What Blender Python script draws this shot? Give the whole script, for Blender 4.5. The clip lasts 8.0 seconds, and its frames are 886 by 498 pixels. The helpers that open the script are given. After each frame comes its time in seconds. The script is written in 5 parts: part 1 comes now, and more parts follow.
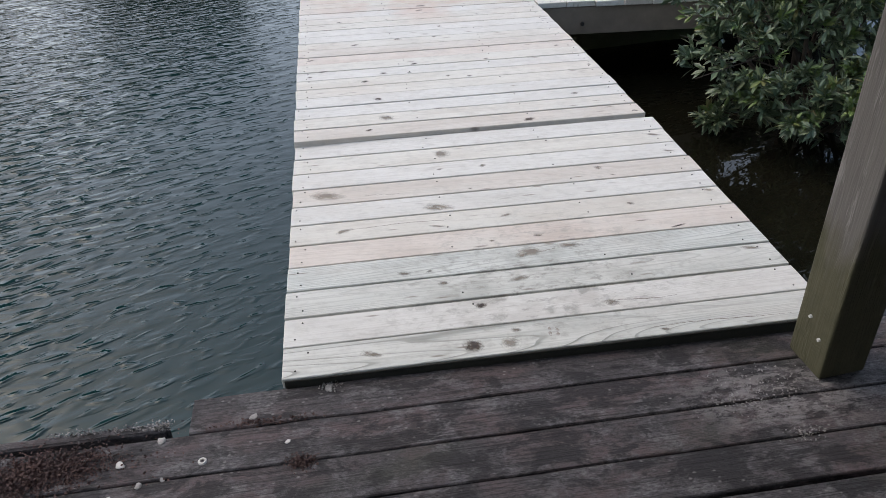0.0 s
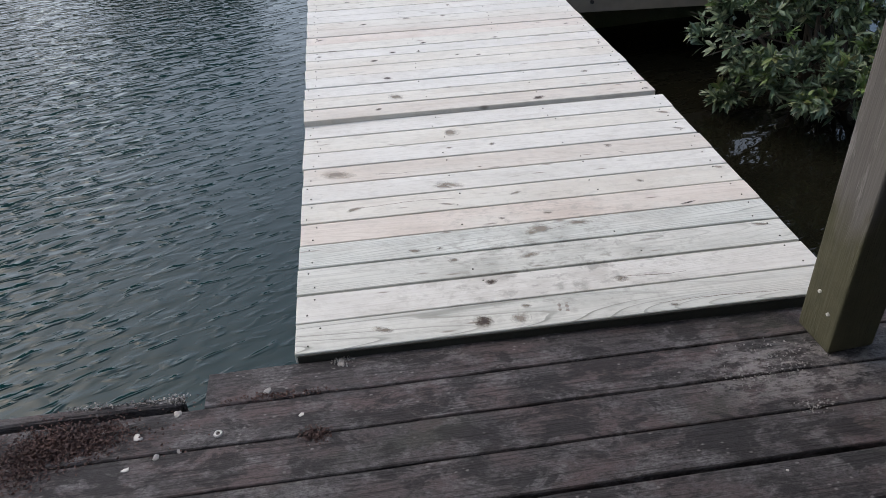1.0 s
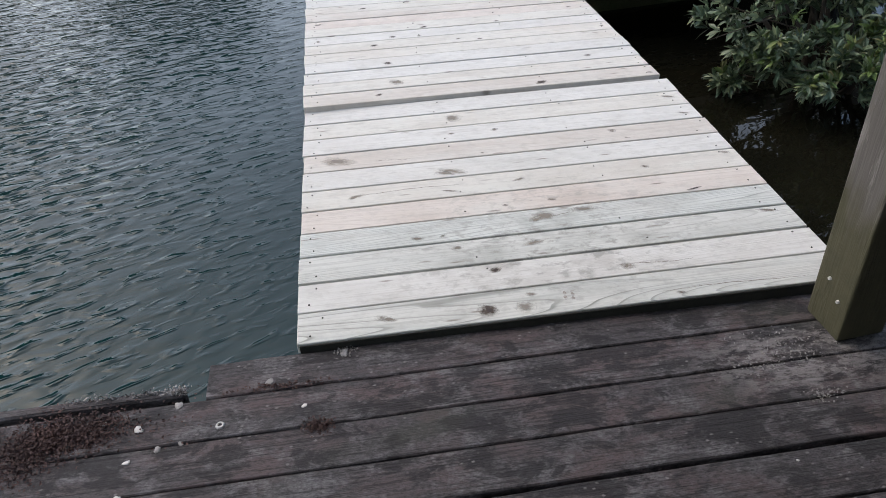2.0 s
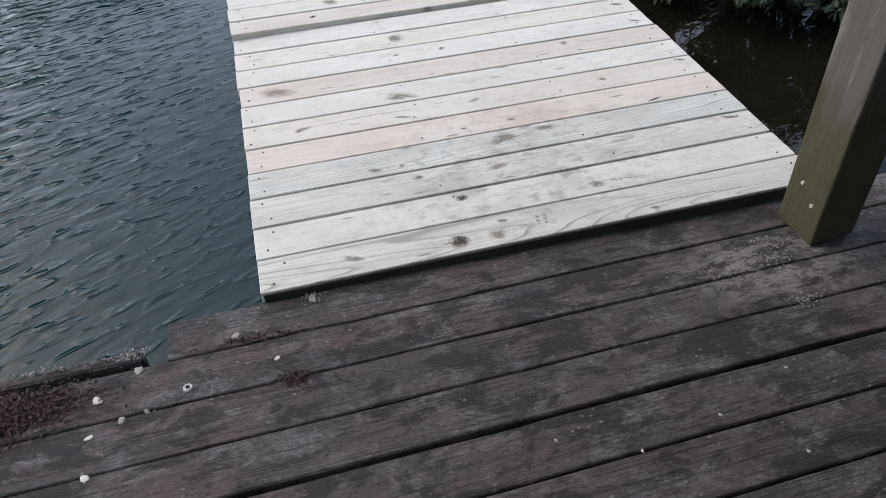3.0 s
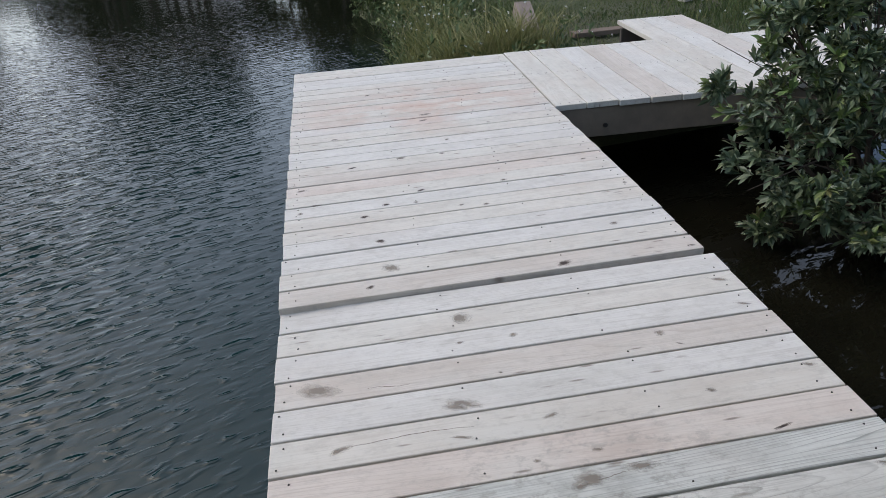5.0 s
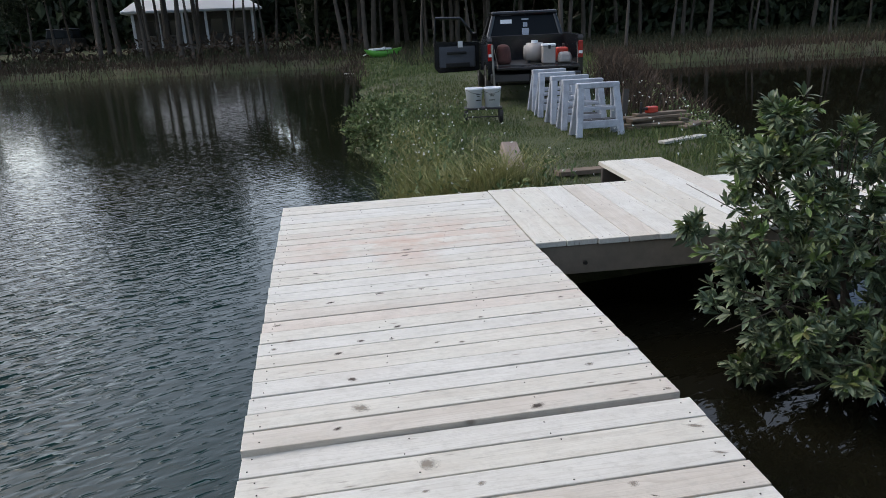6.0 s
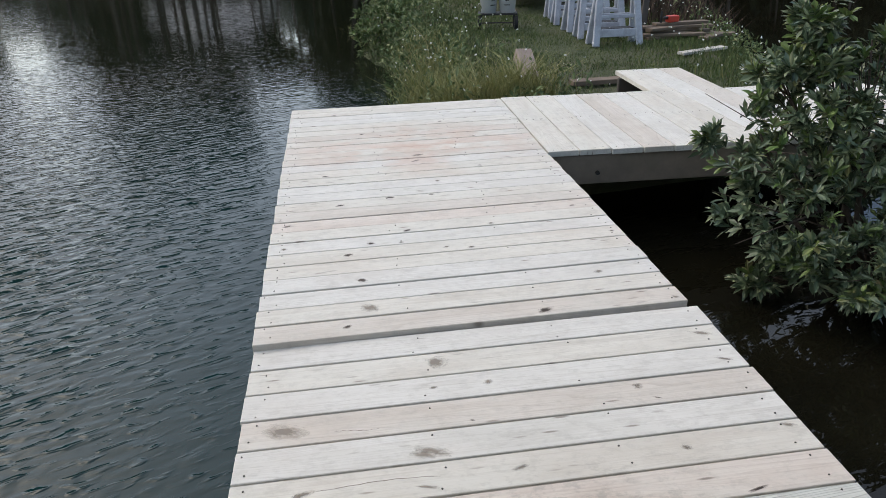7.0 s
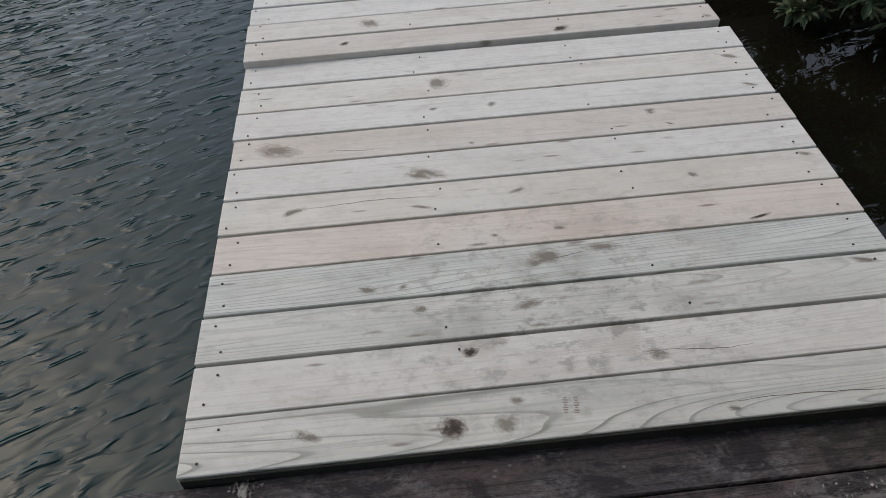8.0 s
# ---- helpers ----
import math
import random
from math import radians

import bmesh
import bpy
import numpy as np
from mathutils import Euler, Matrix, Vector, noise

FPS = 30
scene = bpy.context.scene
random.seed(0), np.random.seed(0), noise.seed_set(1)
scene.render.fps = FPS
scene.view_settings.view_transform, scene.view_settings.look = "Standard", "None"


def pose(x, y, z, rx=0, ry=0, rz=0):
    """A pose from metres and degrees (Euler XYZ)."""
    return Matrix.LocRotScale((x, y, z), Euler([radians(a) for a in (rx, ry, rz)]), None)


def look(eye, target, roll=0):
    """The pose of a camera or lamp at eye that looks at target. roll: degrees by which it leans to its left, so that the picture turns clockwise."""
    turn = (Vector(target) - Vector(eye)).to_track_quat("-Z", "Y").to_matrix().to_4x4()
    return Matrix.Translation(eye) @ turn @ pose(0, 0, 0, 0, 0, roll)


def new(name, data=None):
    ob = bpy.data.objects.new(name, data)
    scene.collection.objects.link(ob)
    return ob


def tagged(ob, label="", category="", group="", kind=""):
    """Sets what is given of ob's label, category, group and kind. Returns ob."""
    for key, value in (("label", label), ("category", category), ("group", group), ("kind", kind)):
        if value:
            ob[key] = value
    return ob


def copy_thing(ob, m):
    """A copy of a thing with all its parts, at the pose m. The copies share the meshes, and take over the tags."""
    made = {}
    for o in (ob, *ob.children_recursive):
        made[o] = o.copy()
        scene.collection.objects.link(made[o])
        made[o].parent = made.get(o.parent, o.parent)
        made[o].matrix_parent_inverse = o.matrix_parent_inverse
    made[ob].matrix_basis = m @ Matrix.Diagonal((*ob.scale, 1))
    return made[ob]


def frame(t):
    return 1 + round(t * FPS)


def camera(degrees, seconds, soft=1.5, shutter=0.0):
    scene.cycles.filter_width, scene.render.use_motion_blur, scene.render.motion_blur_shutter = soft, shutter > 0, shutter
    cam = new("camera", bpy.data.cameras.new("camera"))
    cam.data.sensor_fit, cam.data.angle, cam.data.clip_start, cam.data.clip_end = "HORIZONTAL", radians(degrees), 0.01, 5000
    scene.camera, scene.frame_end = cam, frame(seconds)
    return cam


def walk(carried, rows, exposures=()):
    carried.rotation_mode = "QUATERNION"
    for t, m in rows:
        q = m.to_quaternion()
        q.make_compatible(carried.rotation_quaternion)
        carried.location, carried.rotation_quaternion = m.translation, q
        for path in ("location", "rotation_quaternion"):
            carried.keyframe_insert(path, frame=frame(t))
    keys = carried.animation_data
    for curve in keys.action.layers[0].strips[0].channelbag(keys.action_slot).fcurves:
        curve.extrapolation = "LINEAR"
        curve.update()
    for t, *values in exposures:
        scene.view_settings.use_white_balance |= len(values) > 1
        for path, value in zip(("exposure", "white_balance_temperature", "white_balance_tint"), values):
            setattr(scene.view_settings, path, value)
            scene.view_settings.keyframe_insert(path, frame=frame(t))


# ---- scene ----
cam = camera(63.3, 8.0, soft=0.8)
PATH = [
    (0, (0.271, -1.586, 1.475), (0.493, 0.052, 0.35), -0.9),
    (0.5, (0.269, -1.586, 1.465), (0.482, 0.05, 0.336), -1.3),
    (1, (0.263, -1.61, 1.469), (0.456, 0.004, 0.305), -1.6),
    (1.5, (0.258, -1.604, 1.46), (0.443, -0.003, 0.276), -1.8),
    (2.8, (0.19, -1.485, 1.411), (0.496, -0.002, 0.105), -1.5),
    (3, (0.16, -1.45, 1.388), (0.512, -0.024, 0.032), -1.5),
    (3.5, (0.248, -1.281, 1.387), (0.517, 0.141, 0.007), -4.9),
    (4, (0.354, -1.097, 1.416), (0.495, 0.384, 0.08), -5.6),
    (4.2, (0.357, -1.029, 1.439), (0.555, 0.493, 0.157), -4.6),
    (4.5, (0.358, -0.935, 1.467), (0.606, 0.675, 0.305), -3.0),
    (5, (0.349, -0.82, 1.489), (0.566, 0.919, 0.525), -3.7),
    (5.2, (0.368, -0.808, 1.512), (0.532, 0.964, 0.599), -2.6),
    (6.3, (0.451, -0.808, 1.524), (0.786, 1.071, 0.926), -1.9),
    (6.5, (0.44, -0.8, 1.506), (0.803, 1.06, 0.866), -1.4),
    (7, (0.426, -0.799, 1.478), (0.656, 0.99, 0.613), -1.3),
    (7.3, (0.428, -0.779, 1.449), (0.613, 0.892, 0.365), -2.0),
    (7.5, (0.435, -0.759, 1.423), (0.602, 0.798, 0.179), -2.3),
    (8, (0.524, -0.733, 1.359), (0.617, 0.645, -0.087), -2.3),
]
RISE = pose(0, 0, 0, 1.0)   # the docks climb one degree towards the bank
walk(cam, [(t, RISE @ look(eye, target, roll)) for t, eye, target, roll in PATH],
     [(0, 0.82, 7090, 10), (3.0, 0.95, 7090, 10), (4.0, 0.84, 7040, 10), (4.5, 0.67, 6960, 10), (5.0, 0.55, 6920, 10),
      (6.5, 0.82, 7240, 8), (7.0, 0.77, 7260, 8), (7.5, 0.47, 7240, 9), (8.0, 0.34, 7280, 9)])

# ---------- light ----------
SUN_UP, SUN_AROUND = 48.0, 55.0   # elevation; heading the light comes from, counted from +y towards -x
world = bpy.data.worlds.new("overcast_sky")
scene.world = world
world.use_nodes = True
wn = world.node_tree.nodes
sky = wn.new("ShaderNodeTexSky")
sky.sky_type = "NISHITA"
sky.sun_disc = False
sky.sun_elevation = radians(SUN_UP)
sky.sun_rotation = radians(-SUN_AROUND)
sky.air_density, sky.dust_density, sky.ozone_density = 1.0, 2.6, 3.0
wn["Background"].inputs["Strength"].default_value = 0.15
world.node_tree.links.new(sky.outputs["Color"], wn["Background"].inputs["Color"])

sun_data = bpy.data.lights.new("sun", "SUN")
sun_data.energy, sun_data.angle, sun_data.color = 0.62, radians(150), (1.0, 0.985, 0.965)
sun = new("sun", sun_data)
_a = radians(SUN_AROUND)
sun.matrix_world = look((-math.sin(_a) * 30, math.cos(_a) * 30, 30 * math.tan(radians(SUN_UP))), (0, 0, 0))


# ---------- materials ----------
class Nodes:
    """Short names for building one node material."""

    def __init__(self, name, rough=0.7, metal=0.0):
        self.mat = bpy.data.materials.new(name)
        self.mat.use_nodes = True
        self.tree = self.mat.node_tree
        self.bsdf = self.tree.nodes["Principled BSDF"]
        self.bsdf.inputs["Roughness"].default_value = rough
        self.bsdf.inputs["Metallic"].default_value = metal

    def add(self, kind, **values):
        node = self.tree.nodes.new(kind)
        for key, value in values.items():
            if key in node.inputs:
                node.inputs[key].default_value = value
        return node

    def link(self, a, b):
        self.tree.links.new(a, b)

    def coords(self, scale=(1, 1, 1), turn=0.0, jitter=True, space="Object"):
        tc = self.add("ShaderNodeTexCoord")
        mp = self.add("ShaderNodeMapping")
        mp.inputs["Scale"].default_value = scale
        mp.inputs["Rotation"].default_value = (0, 0, radians(turn))
        self.link(tc.outputs[space], mp.inputs["Vector"])
        if jitter:
            info = self.add("ShaderNodeObjectInfo")
            mul = self.add("ShaderNodeMath")
            mul.operation = "MULTIPLY"
            mul.inputs[1].default_value = 83.0
            self.link(info.outputs["Random"], mul.inputs[0])
            self.link(mul.outputs[0], mp.inputs["Location"])
        return mp.outputs["Vector"]

    def slant(self, size, turn):
        """Object coordinates turned about z, then measured in units of size."""
        tc = self.add("ShaderNodeTexCoord")
        mp = self.add("ShaderNodeMapping")
        mp.vector_type = "TEXTURE"
        mp.inputs["Scale"].default_value = size
        mp.inputs["Rotation"].default_value = (0, 0, radians(turn))
        self.link(tc.outputs["Object"], mp.inputs["Vector"])
        return mp.outputs["Vector"]

    def noise(self, vec, scale, detail=3.0, rough=0.55, distort=0.0):
        n = self.add("ShaderNodeTexNoise", Scale=scale, Detail=detail, Roughness=rough, Distortion=distort)
        self.link(vec, n.inputs["Vector"])
        return n.outputs["Fac"]

    def ramp(self, fac, *stops):
        r = self.add("ShaderNodeValToRGB")
        els = r.color_ramp.elements
        while len(els) < len(stops):
            els.new(0.5)
        for el, (pos, col) in zip(els, stops):
            el.position, el.color = pos, (*col, 1) if len(col) == 3 else col
        self.link(fac, r.inputs["Fac"])
        return r.outputs["Color"]

    def mix(self, fac, a, b, blend="MIX"):
        m = self.add("ShaderNodeMix")
        m.data_type, m.blend_type = "RGBA", blend
        for key, value in ((0, fac), (6, a), (7, b)):
            if isinstance(value, (int, float)):
                m.inputs[key].default_value = value
            elif isinstance(value, tuple):
                m.inputs[key].default_value = (*value, 1)
            else:
                self.link(value, m.inputs[key])
        return m.outputs[2]

    def math(self, op, a, b=0.5):
        m = self.add("ShaderNodeMath")
        m.operation = op
        for key, value in ((0, a), (1, b)):
            if isinstance(value, (int, float)):
                m.inputs[key].default_value = value
            else:
                self.link(value, m.inputs[key])
        return m.outputs[0]

    def bump(self, height, strength=0.3, distance=0.01, after=None):
        b = self.add("ShaderNodeBump", Strength=strength, Distance=distance)
        self.link(height, b.inputs["Height"])
        if after:
            self.link(after, b.inputs["Normal"])
        self.link(b.outputs["Normal"], self.bsdf.inputs["Normal"])
        return b.outputs["Normal"]

    def color(self, socket):
        self.link(socket, self.bsdf.inputs["Base Color"])
        return self

    def rough(self, socket):
        self.link(socket, self.bsdf.inputs["Roughness"])
        return self


BW = ((0, 0, 0), (1, 1, 1))


def new_pine(name, pale, dark, blotch, lines):
    """Freshly sawn treated pine: thin growth lines, soft fibres, grey blotches and smears that cross the boards; the board runs along local x."""
    n = Nodes(name, 0.72)
    warp = n.noise(n.coords((0.7, 5.0, 5.0)), 1.2, 2)
    # growth rings: level lines of a long, smooth noise
    rings = n.math("FRACT", n.math("MULTIPLY", n.noise(n.coords((0.40, 6.0, 6.0)), 1.0, 1.2, 0.35), 32.0))
    arches = n.ramp(rings, (0.62, (0, 0, 0)), (0.84, (0.22,) * 3), (0.92, (0.85,) * 3), (0.98, (0.85,) * 3), (1.0, (0, 0, 0)))
    fibres = n.noise(n.coords((2.2, 150, 150)), 1.0, 3, 0.65)
    strength = n.ramp(warp, (0.36, (0.30 * lines,) * 3), (0.56, (lines,) * 3))
    grain = n.math("MULTIPLY", arches, strength)
    base = n.mix(grain, pale, dark)
    base = n.mix(n.math("MULTIPLY", n.ramp(fibres, (0.48, (0, 0, 0)), (0.72, (1, 1, 1))), 0.26 + 0.26 * lines), base, dark)
    streak = n.ramp(n.noise(n.coords((1.5, 8, 8)), 0.9, 5, 0.62, 0.3), (0.46, (0, 0, 0)), (0.70, (1, 1, 1)))
    base = n.mix(n.math("MULTIPLY", streak, 0.75), base, blotch)
    # pressure-treatment cloudiness: bleached and greenish clouds
    cloud = n.ramp(n.noise(n.coords((2.6, 4.2, 4.2)), 1.0, 4, 0.6), (0.50, (0, 0, 0)), (0.66, (1, 1, 1)))
    base = n.mix(n.math("MULTIPLY", cloud, 0.45), base, (0.585, 0.58, 0.525))
    # muddy smears and damp patches, one pattern over all boards
    geo = n.add("ShaderNodeNewGeometry")
    mp = n.add("ShaderNodeMapping")
    mp.inputs["Scale"].default_value = (2.2, 3.2, 1)
    n.link(geo.outputs["Position"], mp.inputs["Vector"])
    # trodden middle of the first boards
    far = n.add("ShaderNodeVectorMath")
    far.operation = "DISTANCE"
    far.inputs[1].default_value = (1.95, 1.15, 0.0)
    n.link(mp.outputs["Vector"], far.inputs[0])
    trod = n.ramp(n.math("MULTIPLY", far.outputs["Value"], 0.5), (0.15, (1, 1, 1)), (0.75, (0.22,) * 3))
    rust = n.ramp(n.noise(mp.outputs["Vector"], 0.42, 4, 0.6), (0.50, (0, 0, 0)), (0.68, (1, 1, 1)))
    base = n.mix(n.math("MULTIPLY", rust, 0.12), base, (0.56, 0.42, 0.33))
    wet = n.ramp(n.noise(mp.outputs["Vector"], 1.6, 6, 0.66), (0.46, (0, 0, 0)), (0.60, (1, 1, 1)))
    base = n.mix(n.math("MULTIPLY", n.math("MULTIPLY", wet, trod), 0.65), base, tuple(c * k for c, k in zip(blotch, (0.74, 0.72, 0.70))))
    dirt = n.ramp(n.noise(mp.outputs["Vector"], 7.5, 7, 0.74), (0.51, (0, 0, 0)), (0.62, (1, 1, 1)))
    base = n.mix(n.math("MULTIPLY", n.math("MULTIPLY", dirt, trod), 0.75), base, (0.26, 0.25, 0.22))
    far2 = n.add("ShaderNodeVectorMath")
    far2.operation = "DISTANCE"
    far2.inputs[1].default_value = (1.90, 12.4, 0.0)
    n.link(mp.outputs["Vector"], far2.inputs[0])
    near_end = n.ramp(n.math("MULTIPLY", far2.outputs["Value"], 0.3), (0.15, (1, 1, 1)), (0.65, (0, 0, 0)))
    sap = n.ramp(n.noise(mp.outputs["Vector"], 1.3, 5, 0.65), (0.44, (0, 0, 0)), (0.60, (1, 1, 1)))
    base = n.mix(n.math("MULTIPLY", n.math("MULTIPLY", sap, near_end), 0.75), base, (0.52, 0.37, 0.29))
    # short dark splinters and pin knots
    pin = n.add("ShaderNodeTexVoronoi", Scale=1.0)
    n.link(n.coords((6, 34, 9)), pin.inputs["Vector"])
    few = n.ramp(n.noise(n.coords((2, 8, 2)), 1.0, 1), (0.55, (0, 0, 0)), (0.60, (1, 1, 1)))
    flecks = n.math("MULTIPLY", n.ramp(pin.outputs["Distance"], (0.08, (1, 1, 1)), (0.20, (0, 0, 0))), few)
    base = n.mix(n.math("MULTIPLY", flecks, 0.75), base, (0.16, 0.13, 0.10))
    # fine grey grime and scuffs
    grime = n.ramp(n.noise(n.coords((9, 26, 26)), 1.0, 6, 0.75), (0.53, (0, 0, 0)), (0.68, (1, 1, 1)))
    base = n.mix(n.math("MULTIPLY", grime, 0.30), base, (0.34, 0.32, 0.28))
    n.color(base)
    n.bump(n.math("ADD", n.math("MULTIPLY", fibres, 0.5), grain), 0.4, 0.002)
    return n.mat


PINE = {
    "cream": new_pine("pine_cream", (0.635, 0.615, 0.55), (0.36, 0.32, 0.265), (0.53, 0.49, 0.425), 0.30),
    "pink": new_pine("pine_pink", (0.625, 0.570, 0.505), (0.35, 0.275, 0.225), (0.545, 0.465, 0.40), 0.30),
    "green": new_pine("pine_green", (0.60, 0.60, 0.55), (0.21, 0.215, 0.185), (0.47, 0.485, 0.445), 1.0),
    "teal": new_pine("pine_teal", (0.585, 0.600, 0.556), (0.23, 0.25, 0.225), (0.46, 0.48, 0.445), 0.95),
    "tan": new_pine("pine_tan", (0.60, 0.560, 0.50), (0.34, 0.285, 0.23), (0.49, 0.44, 0.375), 0.40),
    "pale": new_pine("pine_pale", (0.65, 0.64, 0.595), (0.39, 0.36, 0.31), (0.55, 0.535, 0.49), 0.40),
}


def plain(name, col, rough=0.6, metal=0.0, vary=0.15, scale=9.0, bump=0.0, second=None):
    """A surface of one colour with dirt at two scales."""
    n = Nodes(name, rough, metal)
    v = n.coords()
    big, fine = n.noise(v, scale * 0.25, 3), n.noise(v, scale * 3, 4, 0.65)
    lo = tuple(c * (1 - vary) for c in col)
    hi = tuple(min(1, c * (1 + vary)) for c in col)
    base = n.mix(fine, lo, hi)
    base = n.mix(n.ramp(big, (0.42, (0, 0, 0)), (0.7, (0.6,) * 3)), base, second or tuple(c * (1 - 2 * vary) for c in col))
    n.color(base)
    if bump:
        n.bump(fine, bump, 0.004)
    return n.mat


def old_wood(name):
    """Weathered, nearly black decking: raised grain, cloudy grey and red-brown stains, soot, lichen spots, bleached and scuffed round the post."""
    n = Nodes(name, 0.82)
    cracks = n.noise(n.coords((3.5, 130, 130)), 1.0, 4, 0.7, 0.3)
    fine = n.noise(n.coords((60, 130, 130)), 1.0, 6, 0.78)
    base = n.mix(n.ramp(fine, (0.30, (0, 0, 0)), (0.70, (1, 1, 1))), (0.020, 0.018, 0.019), (0.108, 0.097, 0.099))
    brown = n.ramp(n.noise(n.coords((2.2, 5, 5)), 1.0, 5, 0.66, 0.4), (0.45, (0, 0, 0)), (0.60, (1, 1, 1)))
    base = n.mix(n.math("MULTIPLY", brown, n.ramp(fine, (0.34, (0.2,) * 3), (0.60, (0.9,) * 3))), base, (0.118, 0.082, 0.080))
    grey = n.ramp(n.noise(n.coords((7, 10, 10)), 1.1, 6, 0.74, 0.3), (0.49, (0, 0, 0)), (0.60, (1, 1, 1)))
    base = n.mix(n.math("MULTIPLY", grey, n.ramp(fine, (0.38, (0.1,) * 3), (0.58, (0.9,) * 3))), base, (0.170, 0.163, 0.165))
    soot = n.ramp(n.noise(n.coords((4.5, 9, 9)), 1.3, 6, 0.72, 0.4), (0.49, (0, 0, 0)), (0.57, (0.85,) * 3))
    base = n.mix(soot, base, (0.018, 0.016, 0.017))
    base = n.mix(n.math("MULTIPLY", n.ramp(cracks, (0.52, (0, 0, 0)), (0.62, (1, 1, 1))), 0.6), base, (0.010, 0.008, 0.008))
    # scuffed, bleached wood round the foot of the post
    geo = n.add("ShaderNodeNewGeometry")
    mp = n.add("ShaderNodeMapping")
    mp.inputs["Scale"].default_value = (2.0, 4.5, 1)
    n.link(geo.outputs["Position"], mp.inputs["Vector"])
    near = n.add("ShaderNodeVectorMath")
    near.operation = "DISTANCE"
    near.inputs[1].default_value = (2.88, -1.12, -0.07)
    n.link(mp.outputs["Vector"], near.inputs[0])
    worn = n.ramp(near.outputs["Value"], (0.15, (1, 1, 1)), (0.80, (0, 0, 0)))
    scuff = n.ramp(n.noise(mp.outputs["Vector"], 5.5, 8, 0.82), (0.48, (0, 0, 0)), (0.56, (1, 1, 1)))
    base = n.mix(n.math("MULTIPLY", n.math("MULTIPLY", worn, scuff), 0.85), base, (0.30, 0.28, 0.275))
    # small chalky specks and scratches all over
    speck = n.add("ShaderNodeTexVoronoi", Scale=34.0)
    n.link(n.coords((1, 1.6, 1)), speck.inputs["Vector"])
    rare = n.ramp(n.noise(n.coords(), 6, 3), (0.50, (0, 0, 0)), (0.58, (1, 1, 1)))
    dots = n.math("MULTIPLY", n.ramp(n.math("ADD", speck.outputs["Distance"], n.math("MULTIPLY", fine, 0.5)), (0.34, (1, 1, 1)), (0.46, (0, 0, 0))), rare)
    base = n.mix(n.math("MULTIPLY", dots, 0.65), base, (0.26, 0.245, 0.235))
    moss = n.ramp(n.noise(n.coords((1.5, 3, 3)), 1.1, 3), (0.6, (0, 0, 0)), (0.75, (0.4,) * 3))
    base = n.mix(moss, base, (0.035, 0.042, 0.022))
    n.color(base)
    n.bump(n.math("SUBTRACT", n.math("MULTIPLY", fine, 0.8), n.math("MULTIPLY", cracks, 1.0)), 0.9, 0.006)
    return n.mat


def post_wood():
    n = Nodes("post_wood", 0.8)
    fibres = n.noise(n.coords((60, 60, 2.5), jitter=False), 1.0, 4, 0.7)
    base = n.mix(fibres, (0.055, 0.049, 0.045), (0.17, 0.155, 0.14))
    tc = n.add("ShaderNodeTexCoord")
    sep = n.add("ShaderNodeSeparateXYZ")
    n.link(tc.outputs["Object"], sep.inputs[0])
    wob = n.math("ADD", sep.outputs["Z"], n.math("MULTIPLY", n.noise(n.coords((8, 8, 3), jitter=False), 1.0, 4), 0.9))
    algae = n.ramp(wob, (0.75, (1, 1, 1)), (1.15, (0, 0, 0)))
    green = n.mix(n.noise(n.coords(jitter=False), 22, 5, 0.7), (0.034, 0.033, 0.014), (0.088, 0.080, 0.044))
    worn = n.ramp(n.noise(n.coords((16, 16, 2.2), jitter=False), 1.0, 5, 0.68), (0.52, (0, 0, 0)), (0.62, (1, 1, 1)))
    wood = n.mix(n.math("MULTIPLY", worn, 0.7), base, (0.27, 0.245, 0.235))
    n.color(n.mix(algae, wood, green))
    n.bump(n.math("ADD", fibres, n.math("MULTIPLY", worn, 0.5)), 0.8, 0.005)
    return n.mat


